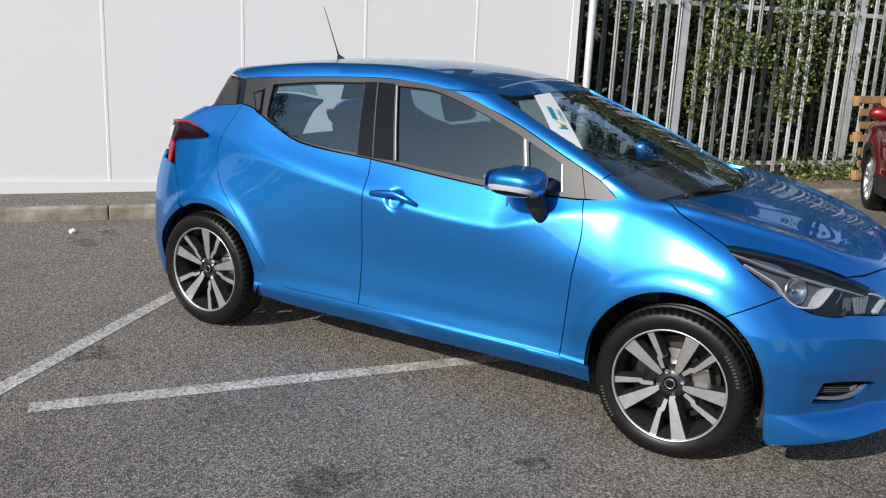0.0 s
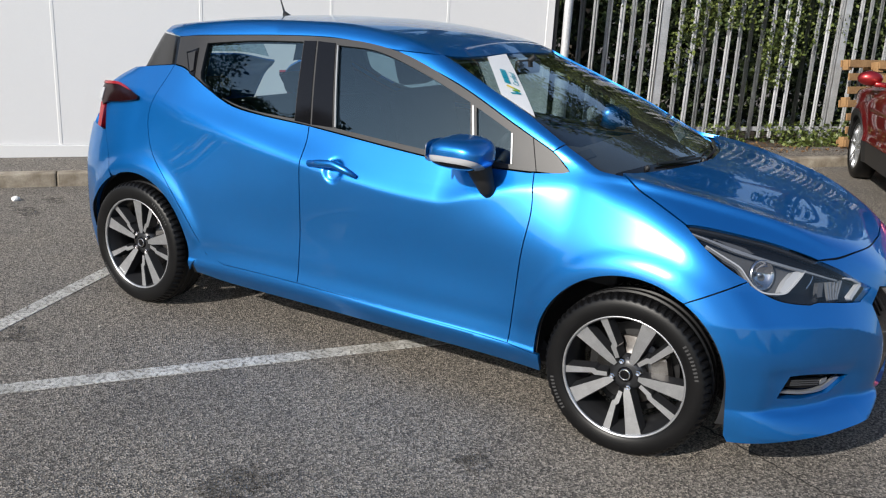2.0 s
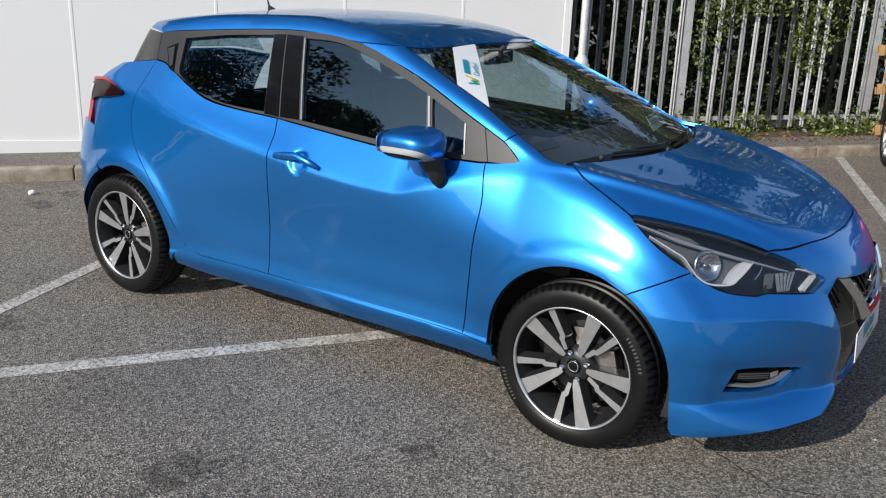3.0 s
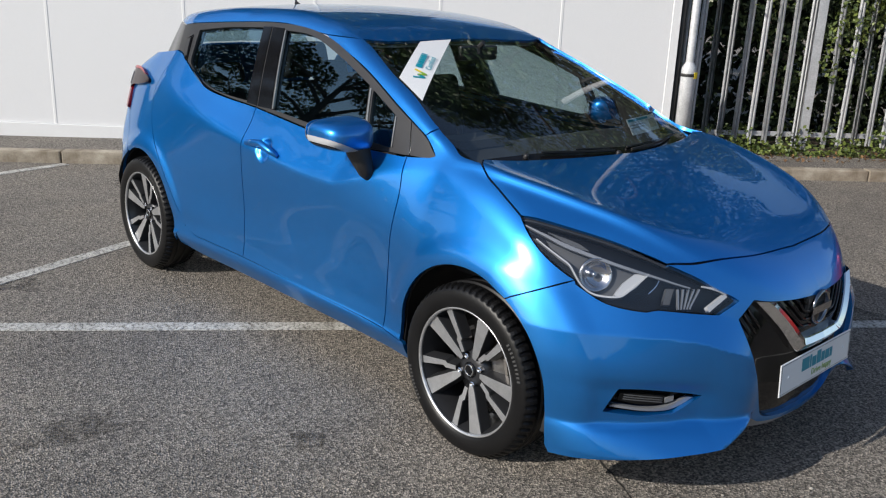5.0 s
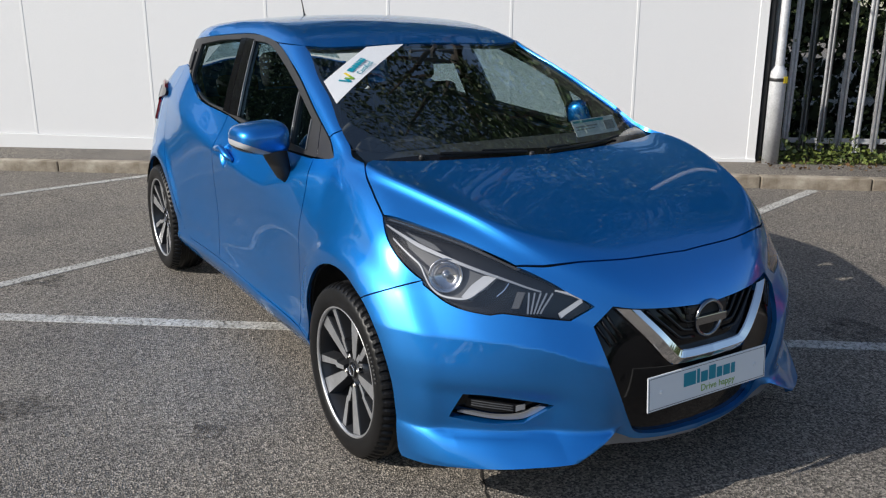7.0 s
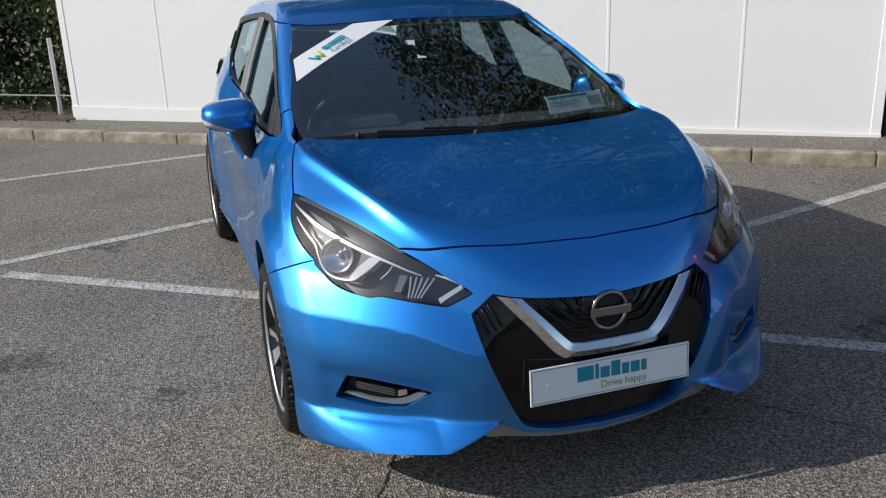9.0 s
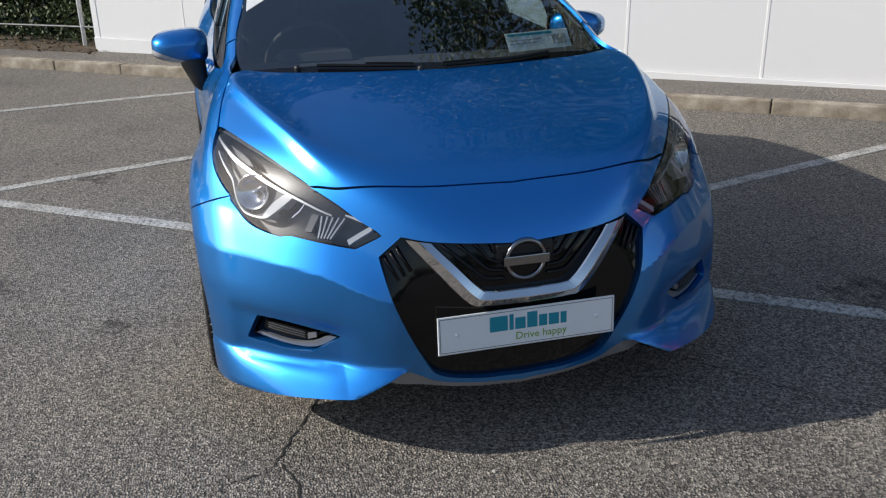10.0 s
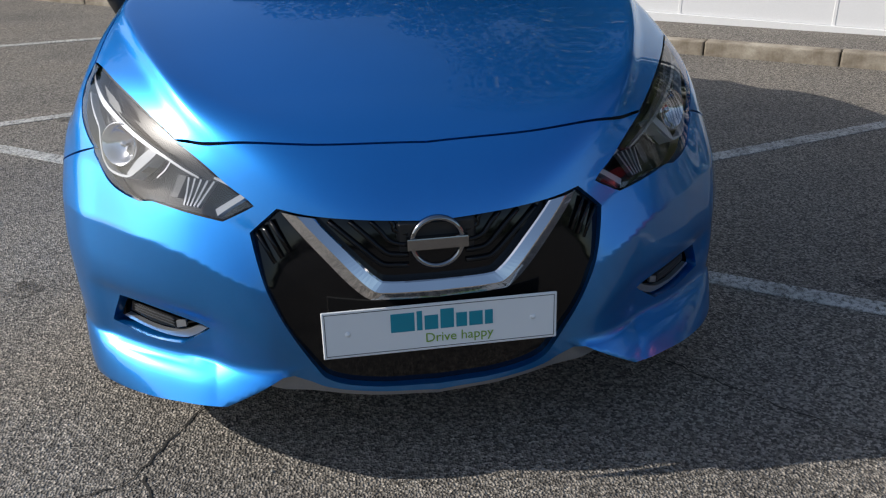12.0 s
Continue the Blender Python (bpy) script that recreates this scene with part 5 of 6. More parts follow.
both("inner_shell", body, SIDE, shell_line, BLACK_MATT, car, sink=0.022, depth=0.005, grid=0.07, holes=holes)
for x in (AXLE, -AXLE):
    for s in (-1, 1):
        bm = bmesh.new()
        rings = []
        for a in np.linspace(-13 if x < 0 else -25, 192 if x > 0 else 198, 30):
            c, q = math.cos(radians(a)), math.sin(radians(a))
            edge = 0.800 + 0.050 * min(max((ARCH_R * q + 0.02) / 0.16, 0), 1)
            rings.append([bm.verts.new((x + r * c, s * y, ARCH_Z + r * q)) for r, y in ((ARCH_R + 0.002, edge), (ARCH_R + 0.014, edge - 0.04), (ARCH_R + 0.014, 0.56), (0.05, 0.56))])
        for p, q in zip(rings, rings[1:]):
            for i in range(3):
                bm.faces.new((p[i], p[i + 1], q[i + 1], q[i]))
        part("arch_liner", bm, BLACK_MATT, car, smooth=True)
bm = bmesh.new()
box(bm, (-0.93, -0.76, 0.19), (0.93, 0.76, 0.30), 0.03)
box(bm, (0.9, -0.55, 0.19), (1.9, 0.55, 0.62), 0.08)
box(bm, (-1.78, -0.55, 0.24), (-0.9, 0.55, 0.5), 0.06)
part("underbody", bm, BLACK_MATT, car)
bm = bmesh.new()
prism(bm, [(0.62, 0.55), (0.60, 0.86), (0.66, 0.93), (0.80, 0.955), (1.14, 0.945), (1.14, 0.55)], -0.66, 0.66, Matrix(((1, 0, 0, 0), (0, 0, 1, 0), (0, 1, 0, 0), (0, 0, 0, 1))))
box(bm, (0.66, -0.52, 0.93), (0.86, -0.22, 0.985), 0.03)
bmesh.ops.recalc_face_normals(bm, faces=bm.faces[:])
part("dashboard", bm, CABIN, car, "dark moulded dashboard")
bm = bmesh.new()
lathe(bm, [(0.172 + 0.013 * math.cos(a), 0.013 * math.sin(a)) for a in np.linspace(0, 2 * math.pi, 11)[:-1]], 40, "z", True)
lathe(bm, [(0.0, 0.02), (0.05, 0.018), (0.07, 0.0), (0.05, -0.02), (0, -0.025)], 24, "z")
for a in (0, 180, 270):
    box(bm, (0.04, -0.018, -0.012), (0.165, 0.018, 0.006), 0.004, pose(0, 0, 0, 0, 0, a))
part("steering_wheel", bm, CABIN, car, "dark three-spoke steering wheel", True, pose(0.50, -0.37, 0.90, 0, 0, -90) @ pose(0, 0, 0, 68, 0, 0))


def cushion(lo, hi, lean_deg=0.0, pivot=None, bevel=0.05):
    bm = bmesh.new()
    box(bm, lo, hi, bevel, seg=3)
    if pivot:
        bmesh.ops.transform(bm, verts=bm.verts[:], matrix=Matrix.Translation(pivot) @ pose(0, 0, 0, 0, lean_deg, 0) @ Matrix.Translation(-Vector(pivot)))
    return bm


for y in (-0.36, 0.36):
    seat = empty("front_seat", pose(0, y, 0))
    seat.parent = car
    part("seat_cushion", cushion((-0.22, -0.25, 0.42), (0.30, 0.25, 0.58)), CLOTH, seat, smooth=True)
    part("backrest", cushion((-0.32, -0.24, 0.52), (-0.17, 0.24, 1.12), -16, (-0.22, 0, 0.55), 0.06), CLOTH, seat, smooth=True)
    part("headrest", cushion((-0.31, -0.13, 1.14), (-0.21, 0.13, 1.31), -16, (-0.22, 0, 0.55), 0.045), CLOTH, seat, smooth=True)
bench = empty("rear_bench")
bench.parent = car
part("seat_cushion", cushion((-1.0, -0.62, 0.42), (-0.55, 0.62, 0.60)), CLOTH, bench, smooth=True)
part("backrest", cushion((-1.12, -0.60, 0.52), (-0.98, 0.60, 1.02), -18, (-1.02, 0, 0.55), 0.05), CLOTH, bench, smooth=True)
for y in (-0.36, 0.36):
    part("headrest", cushion((-1.12, y - 0.12, 1.03), (-1.03, y + 0.12, 1.15), -18, (-1.02, 0, 0.55), 0.04), CLOTH, bench, smooth=True)
bm = bmesh.new()
box(bm, (0.385, -0.115, 1.245), (0.41, 0.115, 1.31), 0.012, seg=2)
tube(bm, [(0.40, 0, 1.30), (0.43, 0, 1.325)], 0.012, 8)
part("rear_view_mirror", bm, BLACK_MATT, car, "black interior mirror")

# wheels
def tyre_mesh():
    profile = [(0.222, 0.085), (0.227, 0.093), (0.238, 0.098), (0.255, 0.102), (0.272, 0.101), (0.284, 0.098), (0.290, 0.0945), (0.2935, 0.092), (0.300, 0.084), (0.305, 0.074), (0.3075, 0.064)]
    tread = []
    for c in (0.045, 0.0, -0.045):
        tread += [(0.309, c + 0.014), (0.302, c + 0.010), (0.302, c - 0.010), (0.309, c - 0.014)]
    outline = [(r, -h) for r, h in profile] + [(r, -h) for r, h in tread] + profile[::-1]
    n = 320
    bm = bmesh.new()
    rings = lathe(bm, outline, n)
    for k, rg in enumerate(rings):
        if k % 5 in (0, 1):
            for v, (r, h) in zip(rg, outline):
                if 0.055 < abs(h) < 0.0925 and r > 0.292:
                    q = (r - (0.007 if r > 0.297 else 0.003)) / r
                    v.co.x, v.co.z = v.co.x * q, v.co.z * q
    for f in bm.faces:
        f.smooth = all(math.hypot(v.co.x, v.co.z) < 0.2945 for v in f.verts)
    me = bm_mesh("tyre", bm, RUBBER)
    me.polygons.foreach_set("use_smooth", [all(math.hypot(me.vertices[i].co.x, me.vertices[i].co.z) < 0.2945 for i in p.vertices) for p in me.polygons])
    return me


def spoke_mesh(one, two):
    """A spoke between two edges, with a machined face and dark flanks."""
    bm = bmesh.new()
    top = one + two[::-1]
    out = [-1] * len(one) + [1] * len(two)
    dish = lambda x: -0.060 - 0.020 * (max(x - 0.045, 0) / 0.18) ** 0.8
    a = [bm.verts.new((x, dish(x), y)) for x, y in top]
    b = [bm.verts.new((x, dish(x) + 0.004, y + 0.002 * o)) for (x, y), o in zip(top, out)]
    c = [bm.verts.new((x, dish(x) + 0.042, y + 0.009 * o)) for (x, y), o in zip(top, out)]
    m, n = len(one), len(a)
    for i in range(m - 1):
        bm.faces.new((a[i], a[i + 1], a[n - 2 - i], a[n - 1 - i]))
    for p, q in ((a, b), (b, c)):
        for i in range(n):
            bm.faces.new((p[i], p[(i + 1) % n], q[(i + 1) % n], q[i])).material_index = 1
    bm.faces.new(c[::-1]).material_index = 1
    bmesh.ops.recalc_face_normals(bm, faces=bm.faces[:])
    return bm_mesh("spoke", bm, (MACHINED, ALLOY_DARK))


TYRE = tyre_mesh()
WIDE = spoke_mesh([(0.050, -0.010), (0.075, -0.017), (0.14, -0.021), (0.223, -0.027)], [(0.050, 0.006), (0.075, 0.012), (0.14, 0.020), (0.223, 0.031)])
NARROW = spoke_mesh([(0.066, -0.002), (0.104, -0.004), (0.112, -0.012), (0.223, -0.011)], [(0.066, 0.013), (0.112, 0.014), (0.122, 0.006), (0.223, 0.016)])


def wheel(x, y, turn):
    w = empty("wheel", pose(x, y, 0.289 if x > 0 else 0.306, 0, 0, 0 if y < 0 else 180) @ pose(0, 0, 0, 0, turn, 0))
    w.parent = car
    part("tyre", TYRE, RUBBER, w, "black rubber tyre")
    bm = bmesh.new()
    lathe(bm, [(0.2205, -0.089), (0.2245, -0.0945), (0.2295, -0.093), (0.227, -0.085), (0.219, -0.084)], 96, close=True)
    part("rim_lip", bm, MACHINED, w, "bright machined rim edge", True)
    bm = bmesh.new()
    lathe(bm, [(0.223, -0.087), (0.214, -0.060), (0.204, -0.02), (0.200, 0.06), (0.22, 0.085)], 72)
    part("rim_barrel", bm, ALLOY_DARK, w, "dark painted rim barrel", True)
    bm = bmesh.new()
    lathe(bm, [(0.0, -0.004), (0.09, -0.004), (0.09, 0.0), (0.128, 0.0), (0.130, 0.012), (0.12, 0.012)], 48)
    part("brake_disc", bm, STEEL, w, "worn steel brake disc", True)
    bm = bmesh.new()
    box(bm, (0.075, -0.028, -0.05), (0.15, 0.03, 0.05), 0.012, seg=2)
    part("brake_caliper", bm, STEEL, w, "", m=pose(0, 0, 0, 0, -14 - turn, 0))
    bm = bmesh.new()
    lathe(bm, [(0.0, -0.05), (0.17, -0.03), (0.17, 0.05)], 40)
    part("backing_plate", bm, BLACK_MATT, w, m=pose(0, 0.07, 0))
    bm = bmesh.new()
    lathe(bm, [(0.026, -0.056), (0.040, -0.054), (0.062, -0.044), (0.070, -0.02)], 40)
    part("hub", bm, ALLOY_DARK, w, "dark painted hub", True)
    bm = bmesh.new()
    lathe(bm, [(0.0, -0.064), (0.022, -0.063), (0.028, -0.059), (0.029, -0.05)], 32)
    part("centre_cap", bm, BLACK_GLOSS, w, "black centre cap with a silver ring", True)
    bm = bmesh.new()
    lathe(bm, [(0.017, -0.0645), (0.021, -0.0645), (0.021, -0.062), (0.017, -0.062)], 28, close=True)
    part("cap_ring", bm, CHROME, w, smooth=True)
    for k in range(4):
        bm = bmesh.new()
        lathe(bm, [(0.0, -0.060), (0.004, -0.062), (0.008, -0.064), (0.0105, -0.062), (0.011, -0.045)], 6)
        a = radians(90 * k + 40)
        part("wheel_nut", bm, CHROME, w, smooth=False, m=pose(0.050 * math.cos(a), 0, 0.050 * math.sin(a)))
    for k in range(5):
        part("spoke", WIDE, MACHINED, w, m=pose(0, 0, 0, 0, 72 * k, 0))
        part("spoke", NARROW, MACHINED, w, m=pose(0, 0, 0, 0, 72 * k - 45, 0))
    for k in range(26):
        if k % 13 > 9:
            continue
        bm = bmesh.new()
        box(bm, (0.262, -0.1032, -0.003), (0.275, -0.1, 0.003))
        part("sidewall_bar", bm, SIDEWALL_PRINT, w, m=pose(0, 0, 0, 0, 30 + (k % 13) * 2.9 + 180 * (k // 13), 0))
    return w


for x, turn in ((AXLE, -70), (-AXLE, -88)):
    for y in (-0.768, 0.768):
        wheel(x, y, turn)

# ---- the red crossover in the next bay ----
red_plan = spline((-2.1, 0.62), (-1.9, 0.80), (-1.5, 0.875), (-0.8, 0.895), (0.8, 0.895), (1.4, 0.89), (1.7, 0.83), (1.95, 0.70), (2.1, 0.5))
red_hood = spline((0.5, 1.10), (0.9, 1.065), (1.4, 1.02), (1.8, 0.95), (2.0, 0.86), (2.1, 0.75))
red_nose = spline((0.15, 1.98), (0.4, 2.06), (0.7, 2.08), (0.9, 2.02), (1.05, 1.9))
red_roof = spline((-2.0, 1.42), (-1.4, 1.55), (-0.6, 1.615), (0.0, 1.60), (0.35, 1.54))


def red_low(p):
    x, y, z = p[..., 0], p[..., 1], p[..., 2]
    a = np.sqrt(y * y + 1e-6)
    side = a - (red_plan(x) - 0.45 * soft(z - 0.86 - 0.03 * x, 0.02) - 0.18 * soft(0.62 - z, 0.03) + 0.03 / (1 + np.exp((z - 0.5) / 0.02))
                + 0.02 * np.exp(-((np.sqrt((np.abs(x) - 1.2) ** 2 + (z - 0.34) ** 2) - 0.42) / 0.05) ** 2))
    top = z - np.where(x > 0.5, red_hood(x), 1.10) + 0.08 * a * a
    f = smax(smax(side, top, 0.07), (x - red_nose(z) + 0.35 * a ** 3) * 0.8, 0.08)
    return np.maximum(smax(f, -2.05 - x + 0.4 * a ** 3, 0.1), 0.2 - z)


def red_up(p):
    x, y, z = p[..., 0], p[..., 1], p[..., 2]
    a = np.sqrt(y * y + 1e-6)
    side = a - (0.79 - 0.42 * (z - 1.02) - 0.05 * soft(-x - 0.8, 0.1))
    f = smax(smax(side, z - red_roof(x) + 0.10 * a * a, 0.07), (x - (1.02 - 1.75 * (z - 1.05) - 0.4 * a * a)) * 0.5, 0.04)
    return np.maximum(smax(f, (-1.85 + 0.6 * (z - 1.05) - x) * 0.8, 0.05), 0.8 - z)


def red_all(p):
    return smin(red_low(p), red_up(p), 0.04)


RED_AT = pose(2.44, 5.36, 0, 0, 0, 107.2) @ Matrix.Scale(0.955, 4)
red = empty("crossover_car", RED_AT, label="dark red crossover car with black wheel arch cladding", category="car")
RA, RR, RZ = 1.2, 0.395, 0.34
seam_a, seam_b = [(0.72, 0.45), (0.76, 0.8), (0.72, 1.02)], [(-0.28, 0.45), (-0.26, 0.8), (-0.28, 1.04)]
both("front_fender", red_low, SIDE, ring(seam_a, [(0.72, 1.02), (1.0, 1.03)], [(1.0, 1.03), (1.5, 0.94), (1.75, 0.86)], [(1.75, 0.86), (1.78, 0.55)], [(1.78, 0.55), (RA + RR * 0.95, 0.45)], arc(RA, RZ, RR, 16, 164, 12), [(RA - RR * 0.95, 0.45), (0.72, 0.45)]), RED_PAINT, red)
both("front_door", red_all, SIDE, ring(seam_a, [(0.72, 1.02), (0.2, 1.045), (-0.28, 1.055)], [(-0.28, 1.055), (-0.28, 1.04)], seam_b[::-1], [(-0.28, 0.45), (0.72, 0.45)]), RED_PAINT, red)
both("rear_door", red_all, SIDE, ring(seam_b, [(-0.28, 1.04), (-0.28, 1.055)], [(-0.28, 1.055), (-0.7, 1.07), (-1.12, 1.11)], [(-1.12, 1.11), (-1.05, 0.85), (-0.80, 0.62), (-0.80, 0.45)], [(-0.80, 0.45), (-0.28, 0.45)]), RED_PAINT, red)
both("quarter_panel", red_all, SIDE, ring([(-0.80, 0.62), (-1.05, 0.85), (-1.12, 1.11)], [(-1.12, 1.11), (-1.8, 1.12)], [(-1.8, 1.12), (-1.9, 0.8), (-1.86, 0.45)], [(-1.86, 0.45), (-RA - RR * 0.95, 0.45)], arc(-RA, RZ, RR, 164, 40, 10), [(-RA + RR * math.cos(radians(40)), RZ + RR * math.sin(radians(40))), (-0.80, 0.62)]), RED_PAINT, red)
both("arch_cladding", red_low, SIDE, ring(arc(RA, RZ, RR + 0.015, 10, 170, 14), [arc(RA, RZ, RR + 0.015, 170, 170, 1)[0], arc(RA, RZ, RR - 0.06, 170, 170, 1)[0]], arc(RA, RZ, RR - 0.06, 170, 10, 14), [arc(RA, RZ, RR - 0.06, 10, 10, 1)[0], arc(RA, RZ, RR + 0.015, 10, 10, 1)[0]]), BLACK_MATT, red, sink=-0.012, depth=0.05)
both("arch_cladding", red_low, SIDE, ring(arc(-RA, RZ, RR + 0.015, 10, 170, 14), [arc(-RA, RZ, RR + 0.015, 170, 170, 1)[0], arc(-RA, RZ, RR - 0.06, 170, 170, 1)[0]], arc(-RA, RZ, RR - 0.06, 170, 10, 14), [arc(-RA, RZ, RR - 0.06, 10, 10, 1)[0], arc(-RA, RZ, RR + 0.015, 10, 10, 1)[0]]), BLACK_MATT, red, sink=-0.012, depth=0.05)
both("sill_cladding", red_low, SIDE, ring([(0.86, 0.46), (-0.86, 0.46)], [(-0.86, 0.46), (-0.86, 0.24)], [(-0.86, 0.24), (0.86, 0.24)], [(0.86, 0.24), (0.86, 0.46)]), BLACK_MATT, red, sink=-0.006)
red_frame = ring([(0.98, 1.045), (0.2, 1.045), (-0.7, 1.07), (-1.55, 1.13)], [(-1.55, 1.13), (-1.45, 1.40)], [(-1.45, 1.40), (-0.6, 1.475), (0.0, 1.46), (0.45, 1.33), (0.98, 1.045)])
red_panes = [ring([(0.68, 1.075), (-0.20, 1.09)], [(-0.20, 1.09), (-0.24, 1.43)], [(-0.24, 1.43), (0.05, 1.41), (0.35, 1.31), (0.68, 1.075)]), ring([(-0.32, 1.09), (-0.95, 1.12)], [(-0.95, 1.12), (-1.0, 1.40)], [(-1.0, 1.40), (-0.34, 1.435)], [(-0.34, 1.435), (-0.32, 1.09)])]
both("window_frame", red_up, SIDE, red_frame, BLACK_GLOSS, red, holes=red_panes, sink=-0.003)
for line in red_panes:
    for ob in both("side_window", red_up, SIDE, inset(line, -0.005), SIDE_GLASS, red, sink=0.004, depth=0.001, gap=0):
        ob.visible_shadow = False
part("roof", surface("roof", red_up, TOP, whole(np.vstack([smooth_line([(0.32, 0), (0.22, -0.40), (0.05, -0.59)])[:-1], smooth_line([(0.05, -0.59), (-0.6, -0.60), (-1.45, -0.56)])[:-1], smooth_line([(-1.45, -0.56), (-1.62, 0)])])), RED_PAINT, grid=0.06), RED_PAINT, red)
both("windscreen_pillar", red_up, SIDE, ring([(0.98, 1.045), (0.45, 1.33), (0.05, 1.455)], [(0.05, 1.455), (0.06, 1.50)], [(0.06, 1.50), (0.5, 1.345), (1.03, 1.05)], [(1.03, 1.05), (0.98, 1.045)]), RED_PAINT, red, sink=-0.004)
ws = part("windscreen", surface("windscreen", red_up, TOP, whole(np.vstack([smooth_line([(1.08, 0), (1.02, -0.4), (0.88, -0.70)])[:-1], smooth_line([(0.88, -0.70), (0.5, -0.66), (0.06, -0.58)])[:-1], smooth_line([(0.06, -0.58), (0.22, -0.40), (0.32, 0)])])), SCREEN_GLASS, grid=0.06, sink=0.003, depth=0.001), SCREEN_GLASS, red)
ws.visible_shadow = False
part("bonnet", surface("bonnet", red_low, TOP, whole(np.vstack([smooth_line([(1.10, 0), (1.04, -0.4), (0.93, -0.68)])[:-1], smooth_line([(0.93, -0.68), (1.4, -0.70), (1.72, -0.64)])[:-1], smooth_line([(1.72, -0.64), (1.88, -0.35), (1.92, 0)])])), RED_PAINT, grid=0.05), RED_PAINT, red)
RNOSE = Globe((1.1, 0, 0.5))
part("front_bumper", surface("front_bumper", red_low, RNOSE, globe_whole(np.vstack([smooth_line([(0, 0.38), (-0.55, 0.38), (-0.80, 0.36)])[:-1], smooth_line([(-0.80, 0.36), (-0.82, -0.05), (-0.75, -0.20)])[:-1], smooth_line([(-0.75, -0.20), (0, -0.22)])])), RED_PAINT, grid=0.05), RED_PAINT, red)
both("headlamp", red_low, RNOSE, ring([(-0.52, 0.33), (-0.80, 0.36), (-0.92, 0.34)], [(-0.92, 0.34), (-0.80, 0.24)], [(-0.80, 0.24), (-0.52, 0.25)], [(-0.52, 0.25), (-0.52, 0.33)]), LAMP_DARK, red, sink=-0.006)
part("rear_body", surface("rear_body", red_all, Globe((-1.2, 0, 0.8), -1), globe_whole(np.vstack([smooth_line([(0, 0.5), (-0.6, 0.42)])[:-1], smooth_line([(-0.6, 0.42), (-0.80, 0.2), (-0.76, -0.5)])[:-1], smooth_line([(-0.76, -0.5), (0, -0.5)])])), RED_PAINT, grid=0.08), RED_PAINT, red)
bm = bmesh.new()
box(bm, (-1.8, -0.62, 0.25), (1.8, 0.62, 0.6), 0.05)
box(bm, (-1.3, -0.7, 0.5), (0.9, 0.7, 0.95), 0.08)
for y in (-0.36, 0.36):
    box(bm, (-0.3, y - 0.23, 0.9), (-0.18, y + 0.23, 1.3), 0.05)
part("cabin", bm, CABIN, red)
for s in (1, -1):
    bm = bmesh.new()
    bmesh.ops.create_uvsphere(bm, u_segments=24, v_segments=14, radius=1.0)
    for v in bm.verts:
        v.co = (0.62 + v.co.x * 0.07, s * (0.98 + v.co.y * 0.12), 1.10 + v.co.z * 0.075)
    box(bm, (0.56, s * 0.88 - 0.06, 1.02), (0.66, s * 0.88 + 0.06, 1.07), 0.01)
    part("door_mirror", bm, RED_PAINT, red, smooth=True)


def red_wheel(x, y):
    w = empty("wheel", pose(x, y, 0.34, 0, 0, 0 if y < 0 else 180))
    w.parent = red
    bm = bmesh.new()
    lathe(bm, [(0.235, -0.09), (0.26, -0.105), (0.29, -0.107), (0.32, -0.095), (0.335, -0.075), (0.34, 0), (0.335, 0.08), (0.3, 0.1), (0.235, 0.09)], 72)
    part("tyre", bm, RUBBER, w, "black rubber tyre", True)
    bm = bmesh.new()
    lathe(bm, [(0.237, -0.100), (0.245, -0.098), (0.238, -0.088), (0.215, -0.05), (0.21, 0.06)], 60)
    part("rim", bm, MACHINED, w, "bright alloy rim", True)
    bm = bmesh.new()
    lathe(bm, [(0.0, 0.0), (0.2, 0.0), (0.21, 0.05)], 40)
    part("brake_disc", bm, BLACK_MATT, w, "", True)
    bm = bmesh.new()
    lathe(bm, [(0.0, -0.085), (0.03, -0.083), (0.06, -0.075), (0.065, -0.04)], 30)
    part("hub", bm, MACHINED, w, "", True)
    for k in range(10):
        bm = bmesh.new()
        box(bm, (0.05, -0.092, -0.013), (0.238, -0.06, 0.013), 0.004)
        part("spoke", bm, MACHINED, w, m=pose(0, 0, 0, 0, 36 * k + (5 if k % 2 else -5), 0))


for x in (RA, -RA):
    for y in (-0.77, 0.77):
        red_wheel(x, y)

# ---- fence, hedges, pole, pallets ----
def leaf_material(name, dark, light, rough=0.5):
    m = material(name, light, rough, 0.0)
    info = m.node_tree.nodes.new("ShaderNodeNewGeometry")
    feed(m, "Base Color", ramp_node(m, info, ((0.0, dark), (0.55, tuple((a + b) / 2 for a, b in zip(dark, light))), (1.0, light)), "Random Per Island").outputs[0])
    b = m.node_tree.nodes["Principled BSDF"]
    b.inputs["Transmission Weight"].default_value = 0.0
    return m


IVY = leaf_material("ivy_leaf", (0.035, 0.058, 0.012), (0.15, 0.185, 0.04))
HEDGE = leaf_material("hedge_leaf", (0.016, 0.030, 0.010), (0.105, 0.145, 0.045), 0.6)
# darker copy of the hedge leaf: the shade inside is put into its colour
SHADE_TONED_LEAF = leaf_material("shade_toned_hedge_leaf", (0.008, 0.014, 0.006), (0.03, 0.045, 0.016), 0.9)
TREE_LEAF = leaf_material("tree_leaf", (0.02, 0.042, 0.014), (0.06, 0.11, 0.035))
DEAD = leaf_material("dry_leaf", (0.10, 0.05, 0.02), (0.22, 0.13, 0.05), 0.8)
BARK = mottled("bark", (0.05, 0.04, 0.03), (0.12, 0.10, 0.08), 6, 0.9, 0.8, 40, 0.01)
